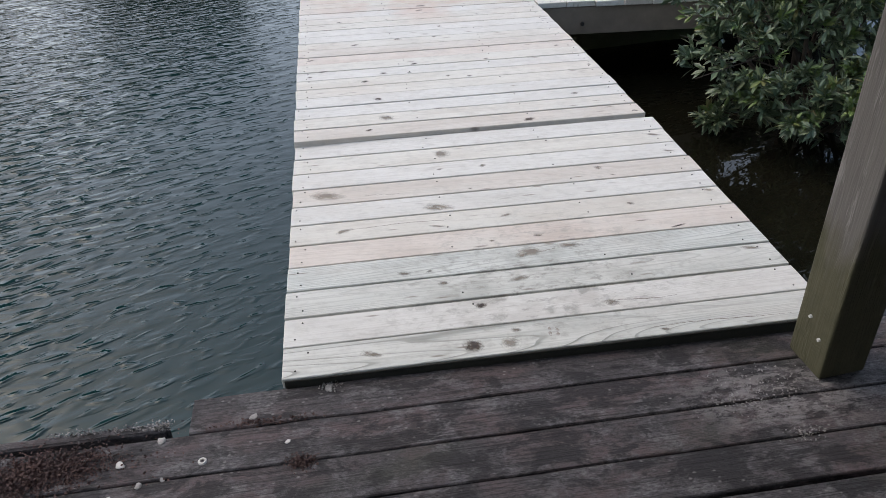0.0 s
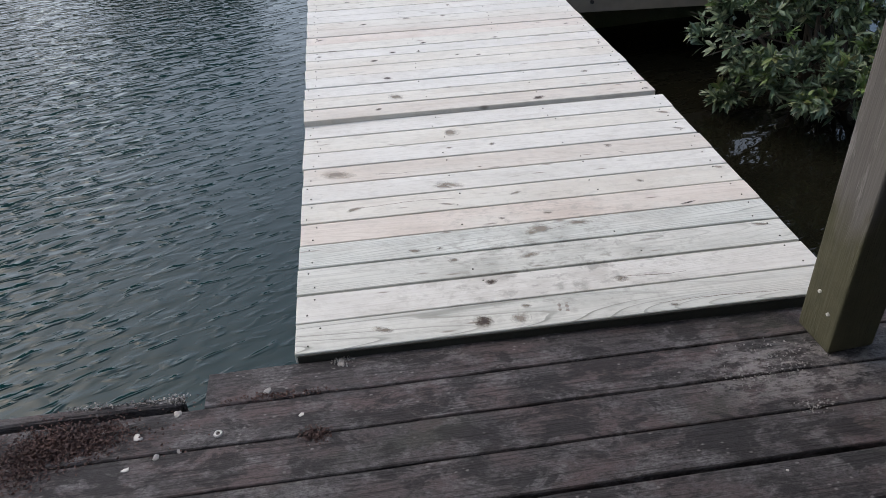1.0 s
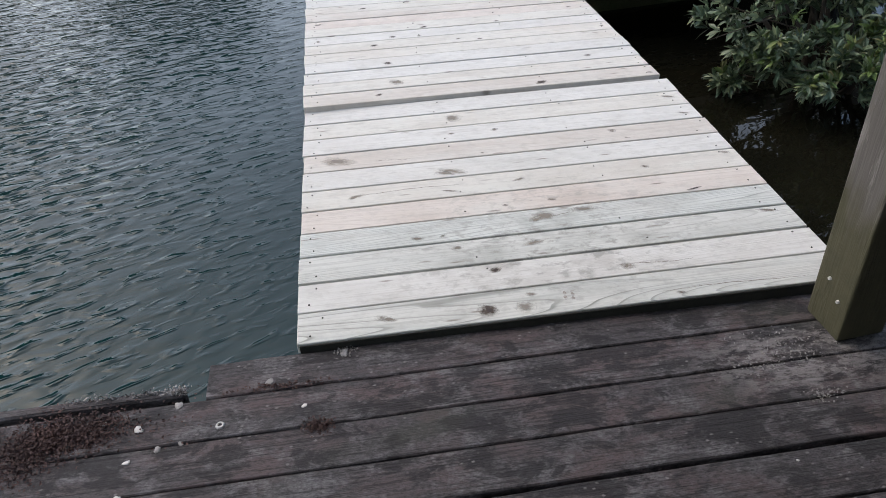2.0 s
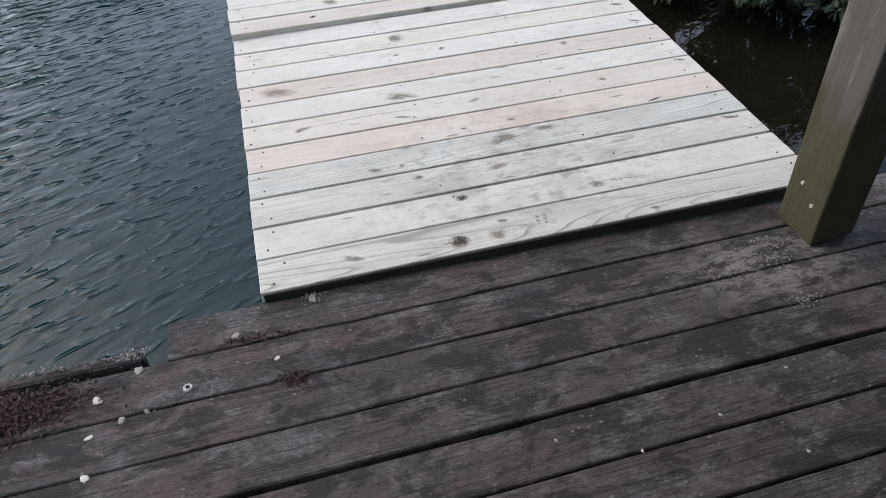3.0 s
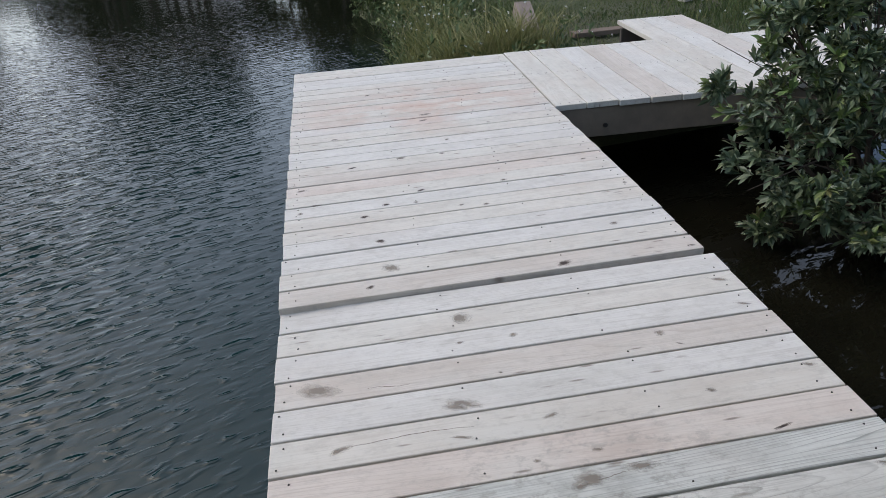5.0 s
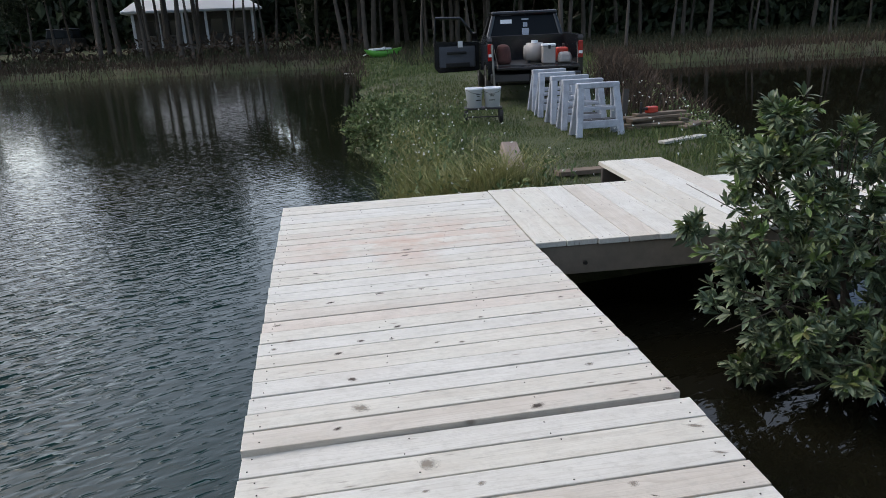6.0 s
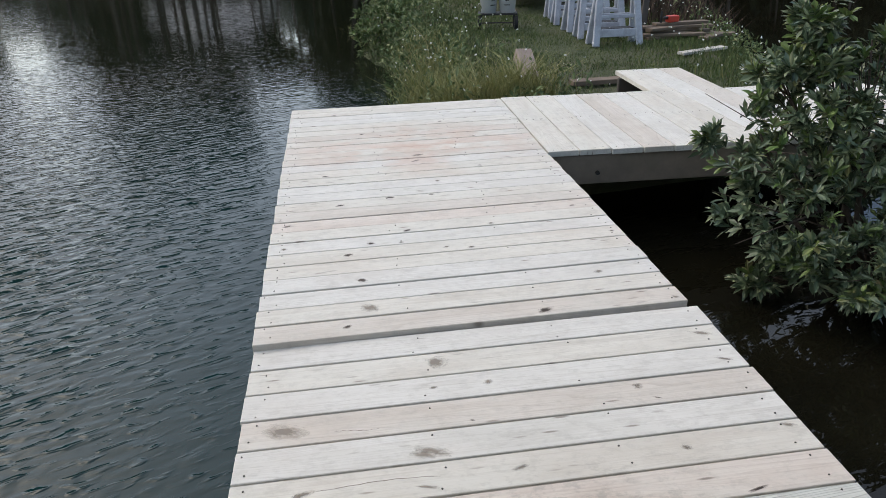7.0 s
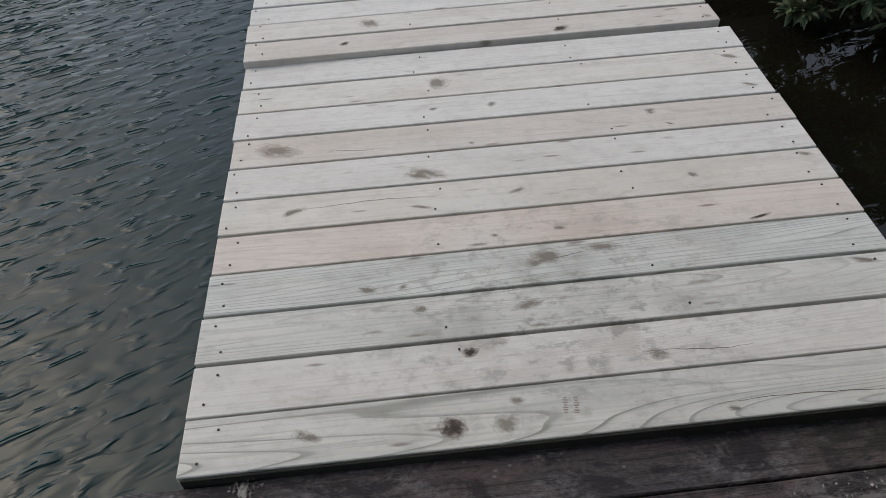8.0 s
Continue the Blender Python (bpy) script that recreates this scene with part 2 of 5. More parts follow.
def water_material():
    """Dark pond water: wind ripples in slanting rows over finer chop, brown with mud in the shallows beside the dock."""
    n = Nodes("pond_water", 0.03)
    n.bsdf.inputs["IOR"].default_value = 1.333
    n.bsdf.inputs["Roughness"].default_value = 0.02

    def train(turn, length, stretch, wander):
        """One train of wind ripples: bands across the wind whose crests wander and break off."""
        w = n.add("ShaderNodeTexWave", Scale=0.314 / length, Distortion=wander, Detail=2.0)
        w.inputs["Detail Scale"].default_value = 1.0
        w.inputs["Detail Roughness"].default_value = 0.55
        w.wave_type, w.bands_direction, w.wave_profile = "BANDS", "Y", "SIN"
        n.link(n.slant((stretch, 1.0, 1.0), turn), w.inputs["Vector"])
        return w.outputs["Fac"]

    broken = n.ramp(n.noise(n.slant((0.30, 0.16, 1.0), 20), 1.0, 2, 0.5), (0.42, (0.05,) * 3), (0.64, (1, 1, 1)))
    crest = n.math("MULTIPLY", train(20, 0.115, 0.9, 7.0), broken)
    a = n.noise(n.slant((0.19, 0.085, 0.3), 22), 1.0, 1.4, 0.45, 0.6)
    b = n.noise(n.slant((0.135, 0.046, 0.1), 23), 1.0, 1.3, 0.45, 0.4)
    dash = n.ramp(b, (0.52, (0, 0, 0)), (0.60, (0.08,) * 3), (0.72, (0.33,) * 3))
    c = n.noise(n.coords((1, 1, 1), turn=20, jitter=False), 0.30, 2)
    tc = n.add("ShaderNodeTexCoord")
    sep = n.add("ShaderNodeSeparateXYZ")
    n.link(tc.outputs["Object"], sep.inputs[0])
    calm = n.ramp(c, (0.35, (0.70,) * 3), (0.62, (1, 1, 1)))
    # calmer along the dock, sheltered behind it and towards the far bank
    lee = n.ramp(n.math("ADD", n.math("MULTIPLY", sep.outputs["X"], 0.25), 1.7), (0.0, (1, 1, 1)), (0.20, (0.55,) * 3), (0.40, (0.27,) * 3), (0.74, (0.34,) * 3), (0.86, (0.07,) * 3))
    away = n.ramp(n.math("ADD", n.math("MULTIPLY", sep.outputs["Y"], 0.04), 0.5), (0.16, (1, 1, 1)), (0.34, (0.60,) * 3), (0.60, (0.09,) * 3))
    h = n.math("ADD", n.math("ADD", n.math("MULTIPLY", a, 0.50), n.math("MULTIPLY", crest, 0.16)), dash)
    h = n.math("MULTIPLY", n.math("MULTIPLY", n.math("MULTIPLY", h, calm), lee), away)
    n.bump(h, 1.0, 0.050)
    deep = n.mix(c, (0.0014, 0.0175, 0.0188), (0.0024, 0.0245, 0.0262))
    mud = n.mix(n.noise(n.coords(jitter=False), 1.6, 4), (0.004, 0.004, 0.003), (0.012, 0.011, 0.006))
    side = n.ramp(n.math("ADD", n.math("MULTIPLY", sep.outputs["X"], 0.25), 1.7), (0.80, (0, 0, 0)), (1.0, (1, 1, 1)))
    # body colour grades from teal to olive with distance along y
    far_mix = n.ramp(n.math("ADD", n.math("MULTIPLY", sep.outputs["Y"], 0.04), 0.5), (0.22, (0, 0, 0)), (0.50, (1, 1, 1)))
    n.color(n.mix(side, n.mix(far_mix, deep, (0.009, 0.011, 0.006)), mud))
    return n.mat


def leaf_material(name, *stops, rough=0.45, sheen=0.3):
    n = Nodes(name, rough)
    g = n.add("ShaderNodeNewGeometry")
    col = n.ramp(g.outputs["Random Per Island"], *stops)
    n.color(n.mix(n.math("MULTIPLY", n.noise(n.coords(jitter=False), 30, 2), 0.5), col, stops[0][1]))
    n.bsdf.inputs["Specular IOR Level"].default_value = sheen
    return n.mat


def ground_material():
    n = Nodes("grassy_earth", 0.95)
    v = n.coords(jitter=False)
    base = n.mix(n.noise(v, 3.2, 5, 0.65), (0.030, 0.044, 0.014), (0.072, 0.082, 0.032))
    base = n.mix(n.ramp(n.noise(v, 0.55, 4), (0.5, (0, 0, 0)), (0.68, (0.8,) * 3)), base, (0.10, 0.080, 0.055))
    n.color(base)
    n.bump(n.noise(v, 25, 5, 0.7), 0.8, 0.03)
    return n.mat


M = {
    "old": old_wood("old_decking"),
    "post": post_wood(),
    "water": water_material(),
    "ground": ground_material(),
    "beam": plain("weathered_beam", (0.23, 0.185, 0.14), 0.8, 0, 0.25, 6, 0.4),
    "joist": plain("dark_joist", (0.07, 0.06, 0.05), 0.85, 0, 0.25, 6, 0.4),
    "nail": plain("nail_steel", (0.06, 0.055, 0.05), 0.55, 0.7, 0.3, 90),
    "shell": plain("chalky_shell", (0.58, 0.56, 0.53), 0.6, 0, 0.12, 60, 0.2),
    "debris": plain("leaf_mould", (0.072, 0.044, 0.040), 0.95, 0, 0.5, 22, 0.7, (0.115, 0.062, 0.052)),
    "lichen": plain("grey_lichen", (0.33, 0.315, 0.30), 0.95, 0, 0.35, 60, 0.8),
    "bark": plain("pine_bark", (0.092, 0.076, 0.064), 0.95, 0, 0.35, 3, 0.8),
    "twig": plain("shrub_twig", (0.075, 0.055, 0.04), 0.9, 0, 0.3, 20, 0.3),
    "black_paint": plain("black_car_paint", (0.008, 0.009, 0.012), 0.18, 0, 0.3, 5),
    "black_trim": plain("black_plastic", (0.010, 0.010, 0.011), 0.55, 0, 0.3, 15, 0.1),
    "grey_trim": plain("grey_door_panel", (0.070, 0.076, 0.092), 0.6, 0, 0.2, 15, 0.1),
    "rubber": plain("tyre_rubber", (0.015, 0.015, 0.015), 0.85, 0, 0.3, 20, 0.2),
    "rim": plain("wheel_alloy", (0.35, 0.35, 0.36), 0.35, 0.9, 0.15, 20),
    "chrome": plain("smoked_chrome", (0.10, 0.10, 0.11), 0.3, 1.0, 0.1, 10),
    "red_lens": plain("red_lens", (0.28, 0.010, 0.009), 0.15, 0, 0.15, 30),
    "white_plastic": plain("white_plastic", (0.72, 0.73, 0.76), 0.45, 0, 0.08, 12, 0.05),
    "grey_plastic": plain("sawhorse_grey", (0.42, 0.44, 0.49), 0.55, 0, 0.3, 26, 0.1, (0.20, 0.20, 0.23)),
    "cream_tank": plain("tank_plastic", (0.30, 0.275, 0.26), 0.4, 0, 0.1, 9),
    "block": plain("paver_concrete", (0.30, 0.235, 0.20), 0.9, 0, 0.2, 25, 0.5),
    "lumber": plain("old_lumber", (0.17, 0.125, 0.09), 0.85, 0, 0.3, 8, 0.4),
    "lumber_pale": plain("pale_lumber", (0.50, 0.47, 0.42), 0.8, 0, 0.2, 8, 0.3),
    "red_plastic": plain("red_plastic", (0.50, 0.04, 0.02), 0.45, 0, 0.15, 20),
    "green_hull": plain("green_hull", (0.12, 0.42, 0.06), 0.35, 0, 0.15, 10),
    "roof_white": plain("white_metal_roof", (0.74, 0.77, 0.82), 0.4, 0, 0.08, 0.6),
    # stucco grey darkened to carry the porch shade
    "house_wall": plain("porch_shade_stucco", (0.15, 0.138, 0.13), 0.9, 0, 0.12, 2, 0.2),
    "dark_glass_wall": plain("shaded_glass", (0.02, 0.022, 0.025), 0.1, 0, 0.2, 3),
    "leaf": leaf_material("shrub_leaf", (0.0, (0.050, 0.082, 0.046)), (0.45, (0.125, 0.175, 0.098)), (0.8, (0.205, 0.25, 0.135)), (1.0, (0.30, 0.32, 0.18)), rough=0.36, sheen=0.5),
    "leaf_young": leaf_material("young_shrub_leaf", (0.0, (0.09, 0.15, 0.045)), (0.6, (0.17, 0.23, 0.075)), (1.0, (0.18, 0.145, 0.07))),
    "pine_leaf": leaf_material("pine_needles", (0.0, (0.016, 0.026, 0.013)), (0.6, (0.034, 0.050, 0.024)), (1.0, (0.065, 0.080, 0.036)), rough=0.6),
    "grass": leaf_material("grass_blade", (0.0, (0.045, 0.074, 0.020)), (0.55, (0.086, 0.125, 0.036)), (0.85, (0.145, 0.165, 0.055)), (1.0, (0.21, 0.185, 0.09)), rough=0.6),
    "tall_grass": leaf_material("tall_grass_blade", (0.0, (0.13, 0.15, 0.045)), (0.6, (0.28, 0.27, 0.10)), (1.0, (0.42, 0.36, 0.18)), rough=0.6),
    "weed": leaf_material("weed_leaf", (0.0, (0.060, 0.095, 0.034)), (0.6, (0.13, 0.175, 0.062)), (1.0, (0.24, 0.25, 0.11)), rough=0.55),
    "reed": leaf_material("brown_reed", (0.0, (0.032, 0.022, 0.014)), (0.5, (0.062, 0.042, 0.027)), (1.0, (0.11, 0.072, 0.050)), rough=0.8),
    "dry_grass": leaf_material("dry_grass_blade", (0.0, (0.024, 0.028, 0.012)), (0.6, (0.045, 0.046, 0.020)), (1.0, (0.085, 0.070, 0.036)), rough=0.7),
    "stamp": plain("faint_stamp_ink", (0.30, 0.25, 0.22), 0.8, 0, 0.2, 90),
    "crack": plain("drying_crack", (0.15, 0.11, 0.085), 0.9, 0, 0.25, 60),
    # near-black that stands for shade on the first board's front face
    "edge_shade": plain("dark_edge_shade", (0.022, 0.022, 0.016), 0.9, 0, 0.4, 30, 0.4),
    "rust_cloth": plain("rust_cloth", (0.085, 0.030, 0.025), 0.9, 0, 0.4, 14, 0.4, (0.03, 0.016, 0.014)),
    "petal": plain("white_petal", (0.75, 0.75, 0.72), 0.6, 0, 0.06, 30),
}
_g = Nodes("car_glass", 0.03)
_g.bsdf.inputs["Specular IOR Level"].default_value = 0.06
_g.bsdf.inputs["Base Color"].default_value = (0.012, 0.014, 0.016, 1)
M["car_glass"] = _g.mat
_g = Nodes("mirror_glass", 0.02, 1.0)
_g.bsdf.inputs["Base Color"].default_value = (0.9, 0.9, 0.9, 1)
M["mirror"] = _g.mat


# ---------- mesh helpers ----------
def link_mesh(name, bm, material, smooth=False):
    me = bpy.data.meshes.new(name)
    bm.to_mesh(me)
    bm.free()
    me.materials.append(material)
    if smooth:
        me.polygons.foreach_set("use_smooth", [True] * len(me.polygons))
    return me


def part(name, bm, material, parent, label="", m=None, smooth=False):
    """One mesh object under a thing or under a part; bm may be a bmesh or a ready mesh."""
    me = bm if isinstance(bm, bpy.types.Mesh) else link_mesh(name, bm, material, smooth)
    ob = new(name, me)
    ob.parent = parent
    if m is not None:
        ob.matrix_basis = m
    return tagged(ob, label)


def thing(name, label, category, m=None, group="", kind=""):
    """An Empty at a thing's base, which parents its parts."""
    ob = new(name)
    ob.empty_display_size = 0.05
    if m is not None:
        ob.matrix_basis = m
    return tagged(ob, label, category, group, kind)


def box(bm, size, at=(0, 0, 0), turn=(0, 0, 0), bevel=0.0, segments=1, taper=1.0):
    """Adds a box by full size and centre; taper narrows its top."""
    made = bmesh.ops.create_cube(bm, size=1.0)["verts"]
    for v in made:
        v.co = Vector((v.co.x * size[0], v.co.y * size[1], v.co.z * size[2]))
        if v.co.z > 0:
            v.co.x *= taper
            v.co.y *= taper
    if bevel:
        edges = list({e for v in made for e in v.link_edges})
        made = bmesh.ops.bevel(bm, geom=edges, offset=bevel, segments=segments, affect="EDGES", profile=0.5)["verts"]
    bmesh.ops.transform(bm, matrix=pose(*at, *turn), verts=made)
    return made


def tube(bm, a, b, r0, r1=None, sides=8, caps=True):
    """Adds a tapered round bar from a to b."""
    a, b = Vector(a), Vector(b)
    d = b - a
    m = Matrix.Translation((a + b) / 2) @ d.to_track_quat("Z", "Y").to_matrix().to_4x4()
    bmesh.ops.create_cone(bm, cap_ends=caps, segments=sides, radius1=r0, radius2=r0 if r1 is None else r1, depth=d.length, matrix=m)


def prism(bm, outline, x0, x1):
    """Adds a solid from an outline in the y-z plane, drawn out along x."""
    lo = [bm.verts.new((x0, y, z)) for y, z in outline]
    hi = [bm.verts.new((x1, y, z)) for y, z in outline]
    bm.faces.new(lo)
    bm.faces.new(hi[::-1])
    for i in range(len(lo)):
        j = (i + 1) % len(lo)
        bm.faces.new((lo[j], lo[i], hi[i], hi[j]))


def boxed(*args, **kw):
    bm = bmesh.new()
    box(bm, *args, **kw)
    return bm


def soup(name, verts, faces, material):
    """A mesh object from arrays."""
    me = bpy.data.meshes.new(name)
    me.from_pydata(verts.tolist(), [], faces.tolist())
    me.materials.append(material)
    return me


def blades(rng, base, height, width, lean, folds=2):
    """Grass blades as tapering two-piece strips: arrays of vertices and faces."""
    n = len(base)
    a = rng.uniform(0, 2 * np.pi, n)
    side = np.stack([np.cos(a), np.sin(a), 0 * a], 1)
    b = rng.uniform(0, 2 * np.pi, n)
    out = np.stack([np.cos(b), np.sin(b), 0 * b], 1) * (lean * rng.uniform(0.2, 1, n))[:, None]
    h = height[:, None]
    w = (width * rng.uniform(0.6, 1.2, n))[:, None]
    up = np.array([0, 0, 1.0])
    mid = base + up * h * 0.55 + out * h * 0.35
    tip = base + up * h * 0.95 + out * h
    v = np.stack([base - side * w, base + side * w, mid + side * w * 0.7, mid - side * w * 0.7, tip], 1).reshape(-1, 3)
    k = np.arange(n)[:, None] * 5
    f3 = np.concatenate([k + [0, 1, 2], k + [0, 2, 3], k + [3, 2, 4]])
    return v, f3


def broad_leaves(rng, base, way, length, width):
    """Leaves widest past the middle, folded along the rib and drooping at the tip."""
    n = len(base)
    way = way / np.linalg.norm(way, axis=1, keepdims=True)
    side = np.cross(way, rng.normal(0, 0.45, (n, 3)) + (0, 0, 1.0))
    side /= np.linalg.norm(side, axis=1, keepdims=True) + 1e-9
    up = np.cross(side, way)
    ln, w = length[:, None], width[:, None]
    droop = rng.uniform(0.0, 0.22, n)[:, None] * ln

    def at(u, across, lift):
        return base + way * ln * u + side * w * across + up * w * lift - droop * u * u * np.array([0, 0, 1.0])

    v = np.stack([base, at(0.34, 0.72, 0.25), at(0.34, 0, 0), at(0.34, -0.72, 0.25), at(0.66, 1.0, 0.35), at(0.66, 0, 0), at(0.66, -1.0, 0.35), at(1.0, 0, 0)], 1).reshape(-1, 3)
    k = np.arange(n)[:, None] * 8
    tris = ((0, 1, 2), (0, 2, 3), (1, 4, 5), (1, 5, 2), (2, 5, 6), (2, 6, 3), (4, 7, 5), (5, 7, 6))
    return v, np.concatenate([k + list(t) for t in tris])


def leaves(rng, base, way, length, width):
    """Pointed, slightly folded leaves that start at base and run along way."""
    n = len(base)
    way = way / np.linalg.norm(way, axis=1, keepdims=True)
    rnd = rng.normal(size=(n, 3))
    side = np.cross(way, rnd)
    side /= np.linalg.norm(side, axis=1, keepdims=True) + 1e-9
    up = np.cross(side, way)
    ln, w = length[:, None], width[:, None]
    mid = base + way * ln * 0.5
    v = np.stack([base, mid + side * w + up * w * 0.35, base + way * ln - up * w * 0.3, mid - side * w + up * w * 0.35, mid], 1).reshape(-1, 3)
    k = np.arange(n)[:, None] * 5
    return v, np.concatenate([k + [0, 1, 4], k + [1, 2, 4], k + [2, 3, 4], k + [3, 0, 4]])


# ---------- ground and water ----------
WATER = -0.62
LEFT_SHORE = ((-60, 1.4), (5.0, 1.35), (8.3, 1.05), (13.2, 1.02), (17.4, 1.1), (25.8, 1.8), (32, 1.5), (200, 1.5))
RIGHT_SHORE = ((-60, 5.2), (5.0, 5.4), (11.1, 7.1), (16.5, 8.5), (29.2, 13.4), (200, 14))


def along(table, y):
    return np.interp(y, [a for a, _ in table], [b for _, b in table])


def land(x, y):
    """How far inside the land a place is, in metres (negative: in the pond)."""
    wob = 0.25 * np.sin(x * 0.9 + 1.3 * np.sin(y * 0.55)) + 0.18 * np.sin(y * 1.7 + x * 0.6)
    spit = np.minimum(np.minimum(x - along(LEFT_SHORE, y), along(RIGHT_SHORE, y) - x), y - 4.6)
    far = y - np.interp(x, [-40, 1, 13, 40], [37.6, 37.3, 28.2, 28.4])
    ring = np.maximum(np.hypot(x - 5, y - 10) - 62, 0.9 - np.hypot((x - 3.6) / 1.1, y - 2.75) - 0.75)
    return np.maximum(np.maximum(spit, far), ring) + wob * 0.6


def height(x, y):
    d = land(x, y)
    h = np.where(d < 0, WATER + np.maximum(d, -2.5) * 0.45, WATER + 0.35 * np.clip(d / 0.9, 0, 1) ** 0.7)
    far = np.clip((y - 30) / 30, 0, 1) * np.clip(d / 6, 0, 1)
    return h + far * 0.5 + 0.03 * np.sin(x * 2.1 + y) * np.sin(y * 1.6) * (d > 0.5)


def spread(lo, hi, mid, n):
    """Grid lines packed round mid and wide apart far off."""
    s = np.sinh(np.linspace(-4.6, 4.6, n)) / np.sinh(4.6)
    return np.where(s < 0, mid + s * (mid - lo), mid + s * (hi - mid))


gx, gy = np.meshgrid(spread(-900, 900, 3.5, 230), spread(-900, 900, 12, 260))
gz = height(gx, gy)
verts = np.stack([gx, gy, gz], -1).reshape(-1, 3)
k = np.arange(verts.shape[0]).reshape(gx.shape)
quads = np.stack([k[:-1, :-1], k[:-1, 1:], k[1:, 1:], k[1:, :-1]], -1).reshape(-1, 4)
ground = new("ground", soup("ground", verts, quads, M["ground"]))
ground.data.polygons.foreach_set("use_smooth", [True] * len(ground.data.polygons))
tagged(ground, "grassy earth bank and pond bed with brown bare patches", "ground", kind="structure")

bm = bmesh.new()
bmesh.ops.create_grid(bm, x_segments=8, y_segments=8, size=140)
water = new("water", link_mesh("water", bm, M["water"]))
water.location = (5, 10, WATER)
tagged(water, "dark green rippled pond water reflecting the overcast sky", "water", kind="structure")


# ---------- docks ----------
PITCH, BOARD, THICK = 0.1425, 0.1352, 0.038


def board_mesh(length, width=BOARD, thick=THICK, bevel=0.0022):
    """A sawn board, eased along its edges, its middle on the origin and its top at z = 0."""
    bm = bmesh.new()
    box(bm, (length, width, thick), (0, 0, -thick / 2), bevel=bevel)
    return bm


def dome(sides=16):
    """A low, uneven cap of radius 1, for knots: an outer ring and a core."""
    bm = bmesh.new()
    rings = []
    for r, z in ((1.0, 0.0), (0.72, 0.6), (0.42, 0.9), (0.2, 1.0)):
        rings.append([bm.verts.new(((r * (1 + 0.10 * math.sin(3 * a + 1) + 0.05 * math.sin(5 * a)) * math.cos(a), r * (1 + 0.10 * math.cos(2 * a + 2) + 0.05 * math.sin(7 * a)) * math.sin(a), z))) for a in (2 * math.pi * i / sides for i in range(sides))])
    for a, b in zip(rings, rings[1:]):
        for i in range(sides):
            bm.faces.new((a[i], a[(i + 1) % sides], b[(i + 1) % sides], b[i]))
    bm.faces.new(rings[-1])
    return bm


def knot_material(name, core, ring, rim, solid):
    """Dark core that fades unevenly through brown rings to the tone of the board."""
    n = Nodes(name, 0.75)
    tc = n.add("ShaderNodeTexCoord")
    flat = n.add("ShaderNodeVectorMath")
    flat.operation = "MULTIPLY"
    flat.inputs[1].default_value = (1, 1, 0)
    n.link(tc.outputs["Object"], flat.inputs[0])
    far = n.add("ShaderNodeVectorMath")
    far.operation = "LENGTH"
    n.link(flat.outputs["Vector"], far.inputs[0])
    rag = n.math("MULTIPLY", n.noise(n.coords(), 1.7, 6, 0.70), 1.5)
    at = n.math("ADD", far.outputs["Value"], n.math("SUBTRACT", rag, 0.72))
    n.color(n.ramp(at, (0.25, core), (0.50, ring), (0.72, rim)))
    n.link(n.ramp(at, (0.30, (solid,) * 3), (0.58, (0.42 * solid,) * 3), (0.86, (0, 0, 0))), n.bsdf.inputs["Alpha"])
    return n.mat


KNOT = link_mesh("knot", dome(), knot_material("dark_knot", (0.035, 0.026, 0.020), (0.11, 0.080, 0.058), (0.32, 0.26, 0.21), 1.0), True)
KNOT_PALE = link_mesh("knot", dome(), knot_material("pale_knot", (0.24, 0.205, 0.165), (0.34, 0.295, 0.24), (0.44, 0.39, 0.32), 0.62), True)


def knots_on(boards, rows, dx=0.0, dy=0.0):
    """Knots at (x, y, length, breadth): each goes on the board that lies under it. Breadths over 0.012 with a minus are pale ones."""
    for x, y, a, b in rows:
        lift = lambda o: o.location.y + (x - o.location.x) * math.tan(o.rotation_euler.z)   # the board's middle line under the knot
        best = min(boards, key=lambda o: abs(lift(o) - (y - dy)))
        x = min(x, FRONT_W - 0.02 - 1.5 * a)
        off = max(-0.058 + 1.7 * abs(b), min(0.058 - 1.7 * abs(b), y - dy - lift(best))) if abs(b) < 0.032 else 0.0
        dark = b > 0 and a >= 0.0145
        part("knot", KNOT if dark else KNOT_PALE, None, best, "dark round knot" if dark else "pale brown knot",
             Matrix.LocRotScale((x - dx - best.location.x, off, 0.0003), Euler((0, 0, 0.4 * math.sin(x * 40))), (a * (1.7 if b > 0 else 1.6), abs(b) * (1.9 if b > 0 else 1.7), 0.0009)))


def nail_heads(parent, spots):
    bm = bmesh.new()
    for x, y, z in spots:
        bmesh.ops.create_cone(bm, cap_ends=True, segments=6, radius1=0.0034, radius2=0.0028, depth=0.002, matrix=Matrix.Translation((x, y, z + 0.0011)))
    return tagged(part("nail_heads", bm, M["nail"], parent, "small dark nail heads in pairs"), kind="stuff")


def pile(parent, x, y, top, r=0.1):
    bm = bmesh.new()
    tube(bm, (0, 0, -1.9), (0, 0, top), r * 1.05, r, 12)
    part("piling", bm, M["joist"], parent, "dark round piling in the water", Matrix.Translation((x, y, 0)))


rng = np.random.default_rng(7)
